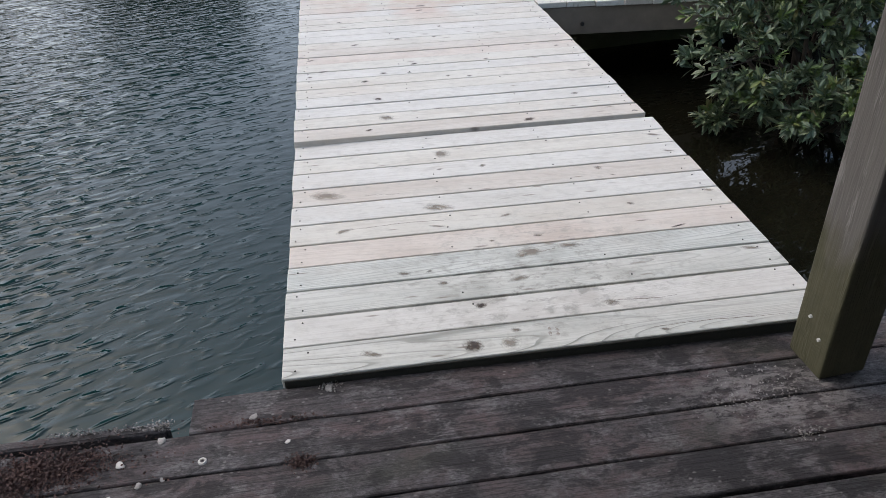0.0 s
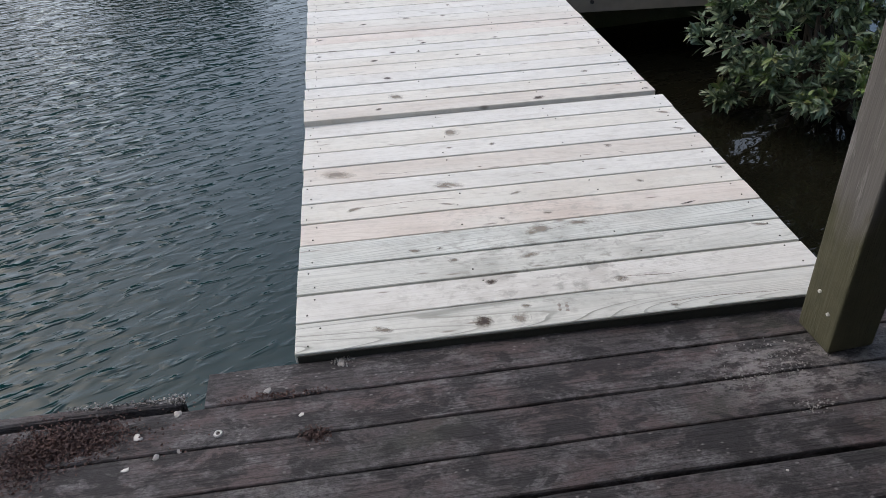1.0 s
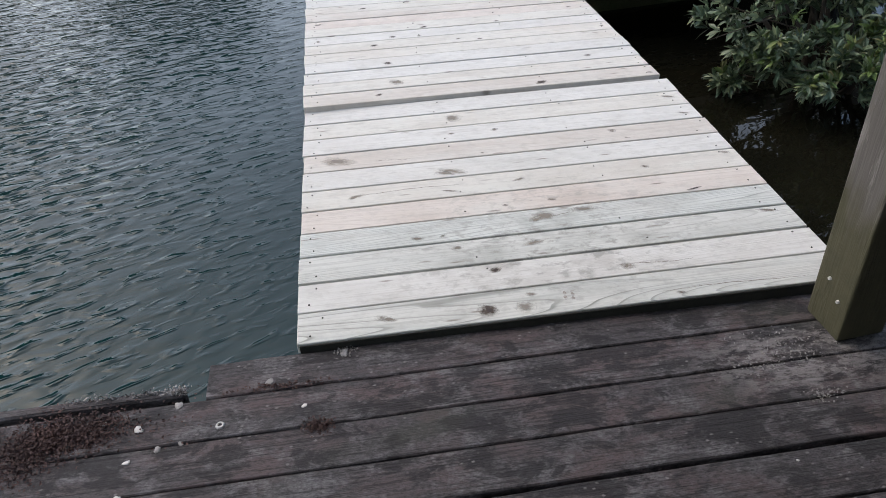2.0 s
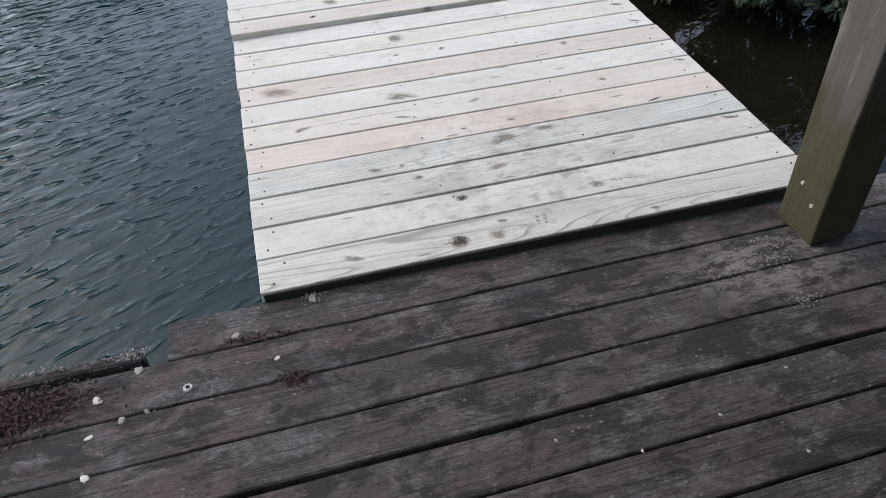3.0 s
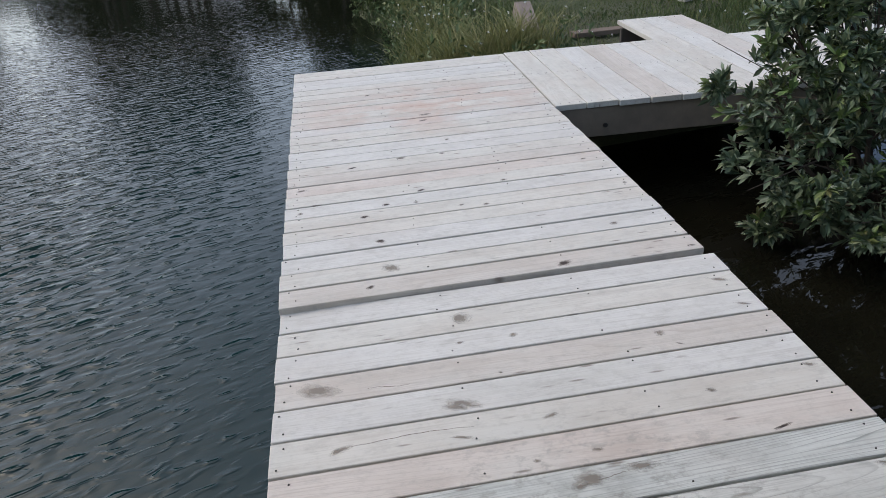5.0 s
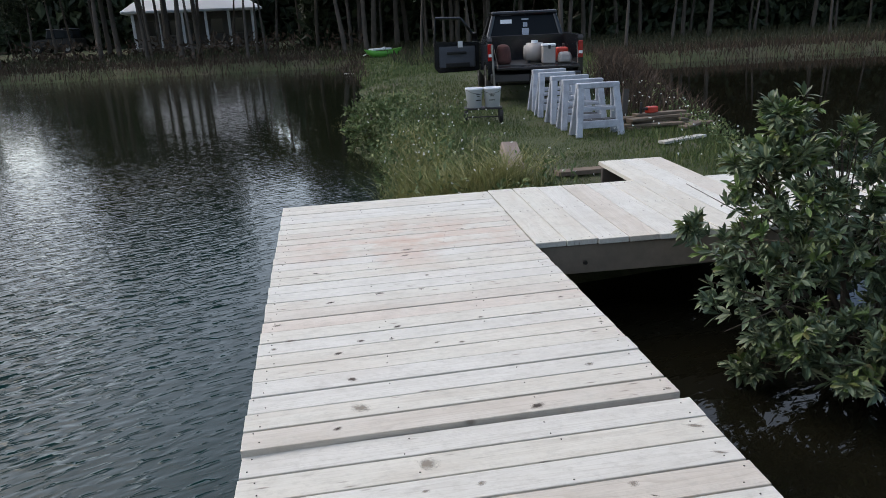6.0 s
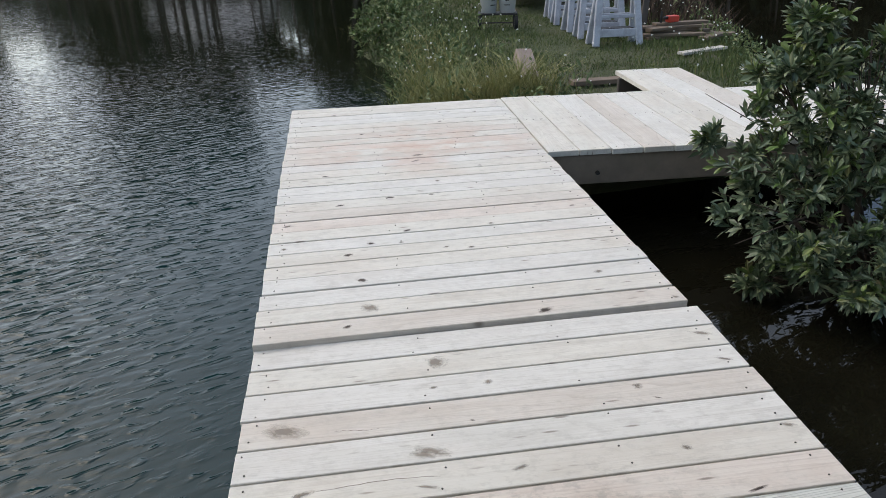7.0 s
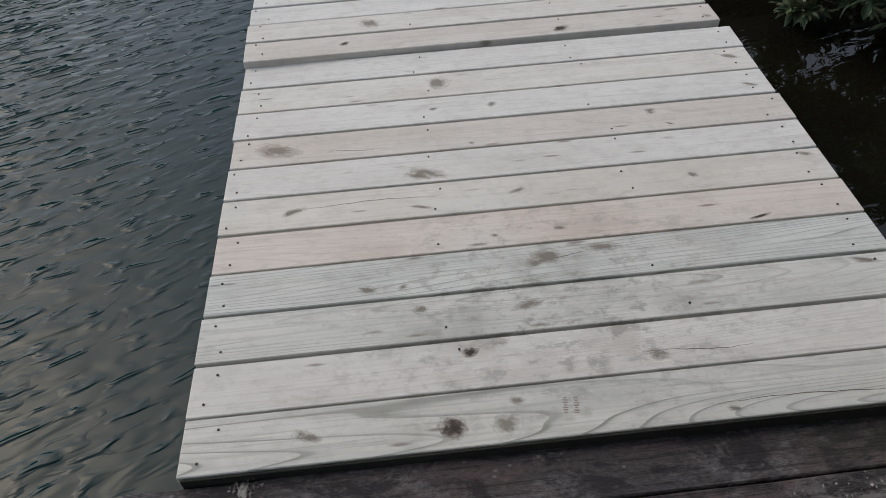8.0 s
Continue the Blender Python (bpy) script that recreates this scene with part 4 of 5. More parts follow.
# ---------- shrub beside the dock ----------
def shrub(name, label, lobes, count, seed, m, young=0.55, scale=1.0, per=10, tone="leaf"):
    """A leafy shrub: stems from the base to each lobe, and rosettes of pointed leaves over and in the lobes."""
    r = np.random.default_rng(seed)
    root = thing(name, label, "shrub", m)
    lob = np.array(lobes, float)
    if len(lob) > 3:   # smaller lobes round the edge break up the outline
        k = r.integers(0, len(lob), 34)
        d = r.normal(size=(34, 3)) + (0, -0.2, 0.35)
        d /= np.linalg.norm(d, axis=1, keepdims=True)
        size = r.uniform(0.09, 0.20, (34, 1))
        lob = np.concatenate([lob, np.concatenate([lob[k, :3] + d * lob[k, 3:6] * 1.0, size, size, size * 0.9], 1)])
    vol = lob[:, 3] * lob[:, 4] + lob[:, 4] * lob[:, 5]
    pick = r.choice(len(lob), count, p=vol / vol.sum())
    d = r.normal(size=(count, 3))
    d /= np.linalg.norm(d, axis=1, keepdims=True)
    rad = np.where(r.random(count) < 0.72, r.uniform(0.82, 1.1, count), r.uniform(0.3, 0.85, count))
    wob = 1 + 0.22 * np.sin(d[:, 0] * 7 + pick) * np.sin(d[:, 2] * 6 + d[:, 1] * 5)
    c = lob[pick, :3] + d * lob[pick, 3:6] * (rad * wob)[:, None]
    # leaf tufts gather at the ends of twigs, with dark gaps between them
    heads = r.integers(0, count, max(8, count // 8))
    near = np.argmin(((c[:, None, :] - c[None, heads, :]) ** 2).sum(2), 1)
    pull = np.where(r.random(count) < 0.8, r.uniform(0.40, 0.75, count), 0.0)[:, None]
    c = c + (c[heads][near] - c) * pull
    axis = d + np.array([0, 0, 0.75]) + r.normal(0, 0.25, (count, 3))
    axis /= np.linalg.norm(axis, axis=1, keepdims=True)
    fresh = (r.random(count) < young) & (rad > 0.9) & (d[:, 2] > -0.1)
    for key, mask, lab in ((tone, ~fresh, "dark glossy oval leaves" if tone == "leaf" else "soft green leaves"), ("leaf_young", fresh, "yellow-green young leaf tips")):
        cc, ax = np.repeat(c[mask], per, 0), np.repeat(axis[mask], per, 0)
        sp = r.normal(size=cc.shape)
        sp -= ax * (sp * ax).sum(1, keepdims=True)
        sp /= np.linalg.norm(sp, axis=1, keepdims=True)
        tilt = r.uniform(0.25, 1.3, len(cc))[:, None]
        way = ax * np.cos(tilt) + sp * np.sin(tilt)
        v, f = broad_leaves(r, cc - ax * r.uniform(0, 0.05, len(cc))[:, None] * scale, way, r.uniform(0.055, 0.105, len(cc)) * scale, r.uniform(0.0105, 0.0165, len(cc)) * scale)
        part("foliage", soup("foliage", v, f, M[key]), None, root, lab)
    lob = lob[:len(lobes)]
    base = Vector((lob[:, 0].mean(), lob[:, 1].mean(), WATER - 0.15))
    for i, row in enumerate(lob):
        bm = bmesh.new()
        tip = Vector(row[:3]) + Vector((0, 0, row[5] * 0.6))
        mid = base.lerp(tip, 0.5) + Vector((0.1 * math.sin(i * 3), 0.1 * math.cos(i * 5), 0.05))
        start = base + Vector((0.12 * math.cos(i * 2.4), 0.12 * math.sin(i * 2.4), 0))
        tube(bm, start, mid, 0.020 * scale, 0.014 * scale, 7)
        tube(bm, mid, tip, 0.014 * scale, 0.005 * scale, 7)
        for j in range(7):
            e = mid.lerp(tip, r.uniform(0.0, 0.8))
            q = Vector(row[:3]) + Vector(r.normal(0, 0.55, 3) * row[3:6])
            tube(bm, e, q, 0.006 * scale, 0.002 * scale, 5)
        part("stem", bm, M["twig"], root, "thin brown woody stem")
    return root


shrub("shrub", "dense dark green broadleaf shrub growing from the water beside the walkway", (
    (3.35, 2.80, 0.00, 0.85, 0.60, 0.50), (2.98, 2.80, 0.36, 0.40, 0.38, 0.34), (3.45, 2.70, 0.30, 0.60, 0.50, 0.42), (2.72, 2.62, -0.06, 0.36, 0.36, 0.32),
    (4.15, 2.60, -0.02, 0.70, 0.62, 0.42), (3.75, 2.20, -0.22, 0.48, 0.36, 0.32), (4.25, 2.05, -0.25, 0.5, 0.4, 0.34), (3.02, 2.28, -0.34, 0.34, 0.28, 0.22), (3.45, 1.98, -0.32, 0.42, 0.30, 0.28), (2.92, 2.85, 0.78, 0.14, 0.14, 0.16), (2.58, 2.75, 0.20, 0.16, 0.20, 0.18), (3.62, 2.75, 0.52, 0.26, 0.24, 0.18), (3.12, 2.75, 0.70, 0.16, 0.16, 0.14), (2.70, 2.95, 0.55, 0.13, 0.14, 0.14),
), 2350, 11, RISE @ pose(0.07, 0, 0))
shrub("shrub", "small low sprig of leaves at the waterline", ((2.76, 2.62, -0.53, 0.15, 0.13, 0.07),), 26, 12, RISE, 0.1)


shrub("shrub", "bushy green weed clump at the pond edge of the bank", ((1.1, 12.4, -0.18, 0.5, 0.7, 0.38), (1.3, 13.4, -0.22, 0.5, 0.6, 0.32), (0.95, 11.4, -0.30, 0.35, 0.45, 0.25), (1.5, 12.0, -0.25, 0.4, 0.4, 0.25)), 620, 14, pose(0, 0, 0), 0.25, 1.05, 9, "weed")


# ---------- things on the grassy bank ----------
BANK = WATER + 0.35


def sawhorse():
    root = thing("sawhorse", "grey plastic folding sawhorse standing on the grass", "sawhorse", group="row of sawhorses")
    part("top_beam", boxed((0.66, 0.11, 0.08), (0, 0, 0.745), bevel=0.012, segments=2), M["grey_plastic"], root)
    for side in (-1, 1):
        for end in (-1, 1):
            bm = bmesh.new()
            a, b = Vector((end * 0.335, side * 0.150, 0.0)), Vector((end * 0.275, side * 0.035, 0.72))
            d = b - a
            made = box(bm, (0.104, 0.045, d.length), bevel=0.012)
            bmesh.ops.transform(bm, matrix=Matrix.Translation((a + b) / 2) @ Matrix.Rotation(math.atan2(-d.y, d.z), 4, "X") @ Matrix.Rotation(math.atan2(d.x, d.z), 4, "Y"), verts=bm.verts)
            part("leg", bm, M["grey_plastic"], root)
        for z, hgt in ((0.41, 0.05), (0.185, 0.11)):
            y = side * (0.150 - 0.115 * z / 0.72)
            half = 0.335 - 0.07 * z / 0.7
            part("crossbar", boxed((2 * half - 0.03, 0.03, hgt), (0, y, z), bevel=0.006), M["grey_plastic"], root)
    part("tray", boxed((0.50, 0.20, 0.02), (0, 0, 0.235), bevel=0.004), M["black_trim"], root, "dark fold-out shelf")
    return root


first = sawhorse()
places = ((4.37, 9.62, 2), (4.39, 10.35, -2), (4.44, 11.15, 3), (4.49, 12.0, -3), (4.60, 12.85, 1))
first.matrix_basis = pose(places[0][0], places[0][1], BANK, 0, 0, places[0][2])
for x, y, turn in places[1:]:
    copy_thing(first, pose(x, y, BANK, 0, 0, turn))


def bucket(x, y, z, turn):
    root = thing("bucket", "white plastic paint bucket on a small dark cart", "bucket", pose(x, y, z, 0, 0, turn), "pair of buckets")
    bm = bmesh.new()
    prof = ((0.128, 0.0), (0.150, 0.30), (0.158, 0.305), (0.158, 0.335), (0.150, 0.34), (0.146, 0.335), (0.124, 0.012))
    n, rings = 24, []
    for rr, zz in prof:
        rings.append([bm.verts.new((rr * math.cos(2 * math.pi * i / n), rr * math.sin(2 * math.pi * i / n), zz)) for i in range(n)])
    for a, b in zip(rings, rings[1:]):
        for i in range(n):
            bm.faces.new((a[i], a[(i + 1) % n], b[(i + 1) % n], b[i]))
    bm.faces.new(rings[0][::-1])
    bm.faces.new(rings[-1])
    part("pail", bm, M["white_plastic"], root, "", smooth=True)
    bm = bmesh.new()
    for i in range(10):
        p = [Vector((0.162 * math.cos(a), 0.162 * math.sin(a) - 0.02 * math.sin(i), 0.315 - 0.07 * math.sin(a - math.pi))) for a in (math.pi + i * math.pi / 10, math.pi + (i + 1) * math.pi / 10)]
        tube(bm, p[0], p[1], 0.003, None, 5)
    part("handle", bm, M["nail"], root, "thin wire handle")
    for j, (w, zz) in enumerate(((0.09, 0.23), (0.06, 0.20), (0.10, 0.13))):
        part("label_bar", boxed((w, 0.002, 0.014), (0, -0.146 + 0.01 * (0.3 - zz) * 4 * 0.5, zz), turn=(-4, 0, 0)), M["black_trim"], root, "dark printed bar")
    return root


CART = pose(3.07, 11.75, BANK, 0, 0, -10)
cart = thing("hand_cart", "small dark metal cart with two wheels carrying buckets", "cart", CART)
part("platform", boxed((0.66, 0.36, 0.03), (0, 0, 0.26), bevel=0.006), M["black_trim"], cart)
for x in (-0.29, 0.29):
    for y in (-0.15, 0.15):
        if (x, y) != (-0.29, -0.15):
            bm = bmesh.new()
            tube(bm, (x, y, 0), (x * 0.95, y * 0.9, 0.25), 0.014, None, 8)
            part("leg", bm, M["black_trim"], cart)
for x in (-0.31, 0.31):
    bm = bmesh.new()
    tube(bm, (-0.03, 0, 0), (0.03, 0, 0), 0.115, None, 18)
    part("wheel", bm, M["rubber"], cart, "black rubber wheel", pose(x, -0.12, 0.115))
bm = bmesh.new()
tube(bm, (-0.27, -0.14, 0.12), (0.27, -0.14, 0.12), 0.011, None, 8)
part("axle", bm, M["nail"], cart)
bucket(*(CART @ Vector((-0.155, -0.01, 0.275))), 20)
bucket(*(CART @ Vector((0.165, 0.0, 0.275))), -15)

paver = new("paver_block", link_mesh("paver_block", boxed((0.20, 0.50, 0.16), (0, 0, 0.06), bevel=0.014, segments=2), M["block"]))
paver.matrix_basis = pose(2.55, 7.64, BANK + 0.07, 28, 3, 2)
tagged(paver, "tan concrete paving block tipped in the grass", "paver")


def plank(name, label, size, m, mat, group="loose boards"):
    ob = new(name, link_mesh(name, boxed(size, (0, 0, size[2] / 2), bevel=0.004), mat))
    ob.matrix_basis = m
    return tagged(ob, label, "plank", group)


for i, (x, y, z, turn, ln) in enumerate(((5.50, 9.95, 0.0, 12, 1.15), (5.58, 10.12, 0.0, 4, 1.25), (5.38, 9.84, 0.042, -6, 0.95), (5.60, 10.02, 0.044, 16, 1.0), (5.44, 10.03, 0.086, 9, 0.85), (5.98, 9.80, 0.0, 38, 0.6), (5.52, 10.05, 0.130, -4, 1.1), (5.35, 9.95, 0.130, 20, 0.8), (5.60, 10.10, 0.172, 6, 0.9), (6.10, 10.05, 0.0, -20, 0.7))):
    plank("lumber", "old brown board in a loose pile on the bank", (ln, 0.15, 0.038), pose(x, y, BANK + 0.012 + z, 1.5 * (i % 2), 0, turn), M["lumber"])
plank("lumber", "old dark board standing on end by the pile", (0.10, 0.04, 0.62), pose(5.05, 10.25, BANK - 0.02, -6, 7, 10), M["joist"])
plank("lumber", "pale board lying in the short grass", (0.85, 0.13, 0.036), pose(5.25, 8.60, BANK + 0.02, 0, 0, 23), M["lumber_pale"])
plank("lumber", "weathered board edging the bank below the landing", (1.0, 0.16, 0.05), pose(3.42, 7.05, BANK + 0.01, 0, 0, 4), M["lumber"])
saw = thing("power_saw", "red cased power tool lying on the board pile", "power tool", pose(5.44, 10.06, BANK + 0.224, 0, 0, 20))
part("casing", boxed((0.20, 0.11, 0.10), (0, 0, 0.05), bevel=0.02, segments=2), M["red_plastic"], saw)
part("grip", boxed((0.13, 0.04, 0.045), (-0.12, 0, 0.07), bevel=0.015, segments=2), M["black_trim"], saw)
bm = bmesh.new()
tube(bm, (0, 0, 0), (0, 0, 0.17), 0.02, 0.014, 10)
part("nozzle", bm, M["black_trim"], saw, "", pose(-0.18, 0.05, 0.0))


# ---------- pickup ----------
def wheel(parent, x, y, side):
    bm = bmesh.new()
    n, rings = 28, []
    for xx, rr in ((-0.13, 0.24), (-0.13, 0.36), (-0.10, 0.395), (0.10, 0.395), (0.13, 0.36), (0.13, 0.24)):
        rings.append([bm.verts.new((xx, rr * math.cos(2 * math.pi * i / n), rr * math.sin(2 * math.pi * i / n))) for i in range(n)])
    for a, b in zip(rings, rings[1:] + rings[:1]):
        for i in range(n):
            bm.faces.new((a[i], b[i], b[(i + 1) % n], a[(i + 1) % n]))
    w = new("wheel")
    w.parent = parent
    w.matrix_basis = pose(x, y, 0.395)
    part("tyre", bm, M["rubber"], w, "black tyre", smooth=True)
    bm = bmesh.new()
    tube(bm, (-0.10, 0, 0), (0.10, 0, 0), 0.243, None, 20)
    for i in range(6):
        a = i * math.pi / 3
        box(bm, (0.03, 0.06, 0.2), (side * 0.105, 0.12 * math.sin(a), 0.12 * math.cos(a)), (-math.degrees(a), 0, 0))
    part("rim", bm, M["rim"], w, "grey alloy rim")


TRUCK = pose(4.66, 14.0, BANK, 0, 0, -9)
truck = thing("pickup_truck", "black pickup truck with tailgate lowered and driver's door open", "pickup", TRUCK)
W2 = 0.98
# bed sides, floor and front wall
for s in (-1, 1):
    bm = bmesh.new()
    prism(bm, ((0.03, 0.52), (0.0, 0.62), (0.0, 1.30), (0.05, 1.36), (1.95, 1.38), (1.95, 0.50), (1.52, 0.48), (1.42, 0.75), (1.2, 0.88), (0.92, 0.88), (0.68, 0.75), (0.58, 0.48)), s * W2, s * (W2 - 0.10))
    bmesh.ops.recalc_face_normals(bm, faces=bm.faces)
    part("bed_side", bm, M["black_paint"], truck, "glossy black bed side")
    # tail lamp in the rear corner
    bm = boxed((0.095, 0.05, 0.34), (s * 0.93, -0.012, 1.08), bevel=0.012)
    lamp = part("tail_lamp", bm, M["red_lens"], truck, "tall red tail lamp")
    part("reverse_lens", boxed((0.075, 0.012, 0.055), (s * 0.925, -0.042, 1.02), bevel=0.003), M["white_plastic"], lamp, "pale reversing lens")
part("bed_floor", boxed((1.78, 1.92, 0.06), (0, 0.97, 0.78), bevel=0.004), M["black_trim"], truck)
part("bed_front", boxed((1.78, 0.05, 0.55), (0, 1.92, 1.08), bevel=0.006), M["black_paint"], truck)
gate = part("tailgate", boxed((1.66, 0.52, 0.06), (0, -0.27, 0.77), bevel=0.012), M["black_paint"], truck, "lowered black tailgate")
part("gate_handle", boxed((0.20, 0.05, 0.012), (0, -0.30, 0.806), bevel=0.003), M["chrome"], gate)
for s in (-1, 1):
    bm = bmesh.new()
    tube(bm, (s * 0.80, -0.45, 0.80), (s * 0.86, 0.03, 1.22), 0.008, None, 6)
    part("gate_cable", bm, M["nail"], truck, "steel tailgate cable")
bumper = part("rear_bumper", boxed((1.86, 0.16, 0.19), (0, -0.05, 0.56), bevel=0.03, segments=2), M["chrome"], truck, "dark smoked chrome rear bumper")
part("plate", boxed((0.30, 0.012, 0.15), (0, -0.134, 0.56), bevel=0.003), M["black_trim"], bumper, "dark blank plate")
# underbody and nose
part("chassis", boxed((1.5, 5.0, 0.22), (0, 2.7, 0.50), bevel=0.03), M["black_trim"], truck)
bm = bmesh.new()
prism(bm, ((1.97, 0.45), (1.97, 1.22), (4.05, 1.20), (5.35, 1.08), (5.55, 0.95), (5.58, 0.45), (5.05, 0.45), (4.95, 0.78), (4.6, 0.90), (4.25, 0.78), (4.15, 0.45)), -W2, W2)
bmesh.ops.recalc_face_normals(bm, faces=bm.faces)
bmesh.ops.bevel(bm, geom=list(bm.edges), offset=0.03, segments=2, affect="EDGES")
part("body", bm, M["black_paint"], truck, "glossy black cab body and bonnet")
# cab: posts, roof and panes
cab = [(-0.86, 1.98, 1.22), (0.86, 1.98, 1.22), (0.86, 4.15, 1.20), (-0.86, 4.15, 1.20)]
top = [(-0.70, 2.16, 1.80), (0.70, 2.16, 1.80), (0.70, 3.40, 1.80), (-0.70, 3.40, 1.80)]
for a, b in zip(cab, top):
    bm = bmesh.new()
    tube(bm, a, b, 0.055, 0.05, 8)
    part("cab_post", bm, M["black_paint"], truck)
part("roof", boxed((1.52, 1.40, 0.10), (0, 2.78, 1.835), bevel=0.045, segments=3), M["black_paint"], truck, "black cab roof")


def pane(parent, name, corners, mat, thick=0.006, label=""):
    a, b, c, d = (Vector(p) for p in corners)
    nrm = (b - a).cross(d - a).normalized() * thick
    bm = bmesh.new()
    vs = [bm.verts.new(p + o) for o in (Vector(), nrm) for p in (a, b, c, d)]
    for f in ((0, 1, 2, 3), (7, 6, 5, 4), (0, 4, 5, 1), (1, 5, 6, 2), (2, 6, 7, 3), (3, 7, 4, 0)):
        bm.faces.new([vs[i] for i in f])
    bmesh.ops.recalc_face_normals(bm, faces=bm.faces)
    return part(name, bm, mat, parent, label)


rear_glass = pane(truck, "rear_window", (cab[0], cab[1], top[1], top[0]), M["car_glass"], label="dark rear window with stickers")
pane(truck, "windscreen", (cab[2], cab[3], top[3], top[2]), M["car_glass"])
pane(truck, "side_window", (cab[1], cab[2], top[2], top[1]), M["car_glass"])
for x, z, w, h in ((-0.42, 1.66, 0.26, 0.09), (0.02, 1.70, 0.16, 0.03), (0.02, 1.58, 0.10, 0.10), (0.02, 1.44, 0.16, 0.13), (0.02, 1.36, 0.14, 0.03)):
    part("sticker", boxed((w, 0.004, h), (x, 1.98 + (z - 1.22) * 0.31 - 0.012, z), turn=(-17, 0, 0)), M["white_plastic"] if x < 0 else M["rim"], rear_glass, "pale window sticker")
part("brake_lamp", boxed((0.30, 0.03, 0.04), (0, 2.10, 1.845), bevel=0.006), M["red_lens"], truck, "high red brake lamp")
for x, y, s in ((-0.86, 1.06, -1), (0.86, 1.06, 1), (-0.86, 4.60, -1), (0.86, 4.60, 1)):
    wheel(truck, x, y, s)
for s in (-1, 1):
    part("head_lamp", boxed((0.34, 0.06, 0.18), (s * 0.75, 5.555, 0.88), bevel=0.015), M["white_plastic"], truck)
# open driver's door, hinged at the front of the doorway
door = new("open_door")
door.parent = truck
door.matrix_basis = pose(-0.99, 3.55, 0.0, 0, 0, -80)
tagged(door, "open driver's door with grey inner panel")
bm = bmesh.new()
prism(bm, ((0.0, 0.50), (0.0, 1.20), (-1.14, 1.24), (-1.16, 0.60), (-1.06, 0.48)), -0.05, 0.05)
bmesh.ops.recalc_face_normals(bm, faces=bm.faces)
bmesh.ops.bevel(bm, geom=list(bm.edges), offset=0.018, segments=2, affect="EDGES")
part("door_skin", bm, M["black_paint"], door)
part("inner_panel", boxed((0.03, 0.92, 0.52), (0.062, -0.58, 0.86), bevel=0.03, segments=2), M["grey_trim"], door, "dark grey inner door panel")
part("paper_tag", boxed((0.012, 0.12, 0.15), (0.082, -0.50, 1.16), bevel=0.002), M["white_plastic"], door, "small white tag on the door")
part("armrest", boxed((0.07, 0.5, 0.07), (0.09, -0.60, 0.96), bevel=0.02, segments=2), M["black_trim"], door)
part("door_pocket", boxed((0.06, 0.62, 0.12), (0.085, -0.58, 0.66), bevel=0.02, segments=2), M["black_trim"], door)
for a, b in (((0, -0.02, 1.2), (0, -0.46, 1.78)), ((0, -0.46, 1.78), (0, -1.10, 1.80)), ((0, -1.10, 1.80), (0, -1.14, 1.22))):
    bm = bmesh.new()
    tube(bm, a, b, 0.032, None, 8)
    part("window_frame", bm, M["black_paint"], door)
mirror = part("door_mirror", boxed((0.14, 0.10, 0.26), (-0.10, -0.10, 1.30), bevel=0.03, segments=2), M["black_trim"], door, "black door mirror housing")
part("mirror_glass", boxed((0.006, 0.14, 0.2), (0.035, -0.12, 1.30)), M["mirror"], mirror, "bright mirror glass")
part("mirror_glass", boxed((0.12, 0.006, 0.20), (-0.10, -0.155, 1.30)), M["mirror"], mirror, "bright mirror glass")


def in_bed(x, y, z):
    return TRUCK @ Matrix.Translation((x, y, z))


tank = thing("sprayer_tank", "cream plastic sprayer tank in the truck bed", "tank", in_bed(0.05, 0.55, 0.812))
bm = bmesh.new()
tube(bm, (-0.22, 0, 0.21), (0.22, 0, 0.21), 0.20, None, 22)
bmesh.ops.bevel(bm, geom=[e for e in bm.edges if abs(e.verts[0].co.x - e.verts[1].co.x) < 1e-4], offset=0.05, segments=3, affect="EDGES")
part("barrel", bm, M["cream_tank"], tank, "", smooth=True)
bm = bmesh.new()
tube(bm, (0, 0, 0.40), (0, 0, 0.46), 0.07, None, 14)
part("cap", bm, M["white_plastic"], tank)
for x in (-0.13, 0.13):
    part("foot", boxed((0.05, 0.28, 0.05), (x, 0, 0.025), bevel=0.006), M["black_trim"], tank)
box_1 = thing("tool_box", "pale plastic tool box in the truck bed", "tool box", in_bed(0.30, 0.22, 0.812))
part("case", boxed((0.26, 0.30, 0.34), (0, 0, 0.17), bevel=0.02, segments=2), M["cream_tank"], box_1)
part("lid", boxed((0.28, 0.32, 0.05), (0, 0, 0.366), bevel=0.015, segments=2), M["white_plastic"], box_1)
part("latch", boxed((0.05, 0.02, 0.07), (0, -0.165, 0.33), bevel=0.004), M["black_trim"], box_1)
drum = thing("gas_can", "dirty red fuel can in the truck bed", "fuel can", in_bed(0.62, 0.5, 0.812))
part("can", boxed((0.24, 0.30, 0.30), (0, 0, 0.15), bevel=0.04, segments=2), M["red_plastic"], drum)
part("spout", boxed((0.05, 0.05, 0.08), (0.05, 0.08, 0.33), bevel=0.012), M["black_trim"], drum)
sack = thing("sack", "dark red-brown sack slumped in the truck bed", "sack", in_bed(-0.62, 0.5, 0.812))
part("bag", boxed((0.34, 0.5, 0.40), (0, 0, 0.20), bevel=0.09, segments=3, taper=0.75), M["rust_cloth"], sack)
sack_2 = thing("sack", "pale feed sack slumped in the truck bed", "sack", in_bed(0.62, 0.12, 0.812))
part("bag", boxed((0.30, 0.25, 0.22), (0, 0, 0.11), bevel=0.07, segments=3, taper=0.85), M["cream_tank"], sack_2)


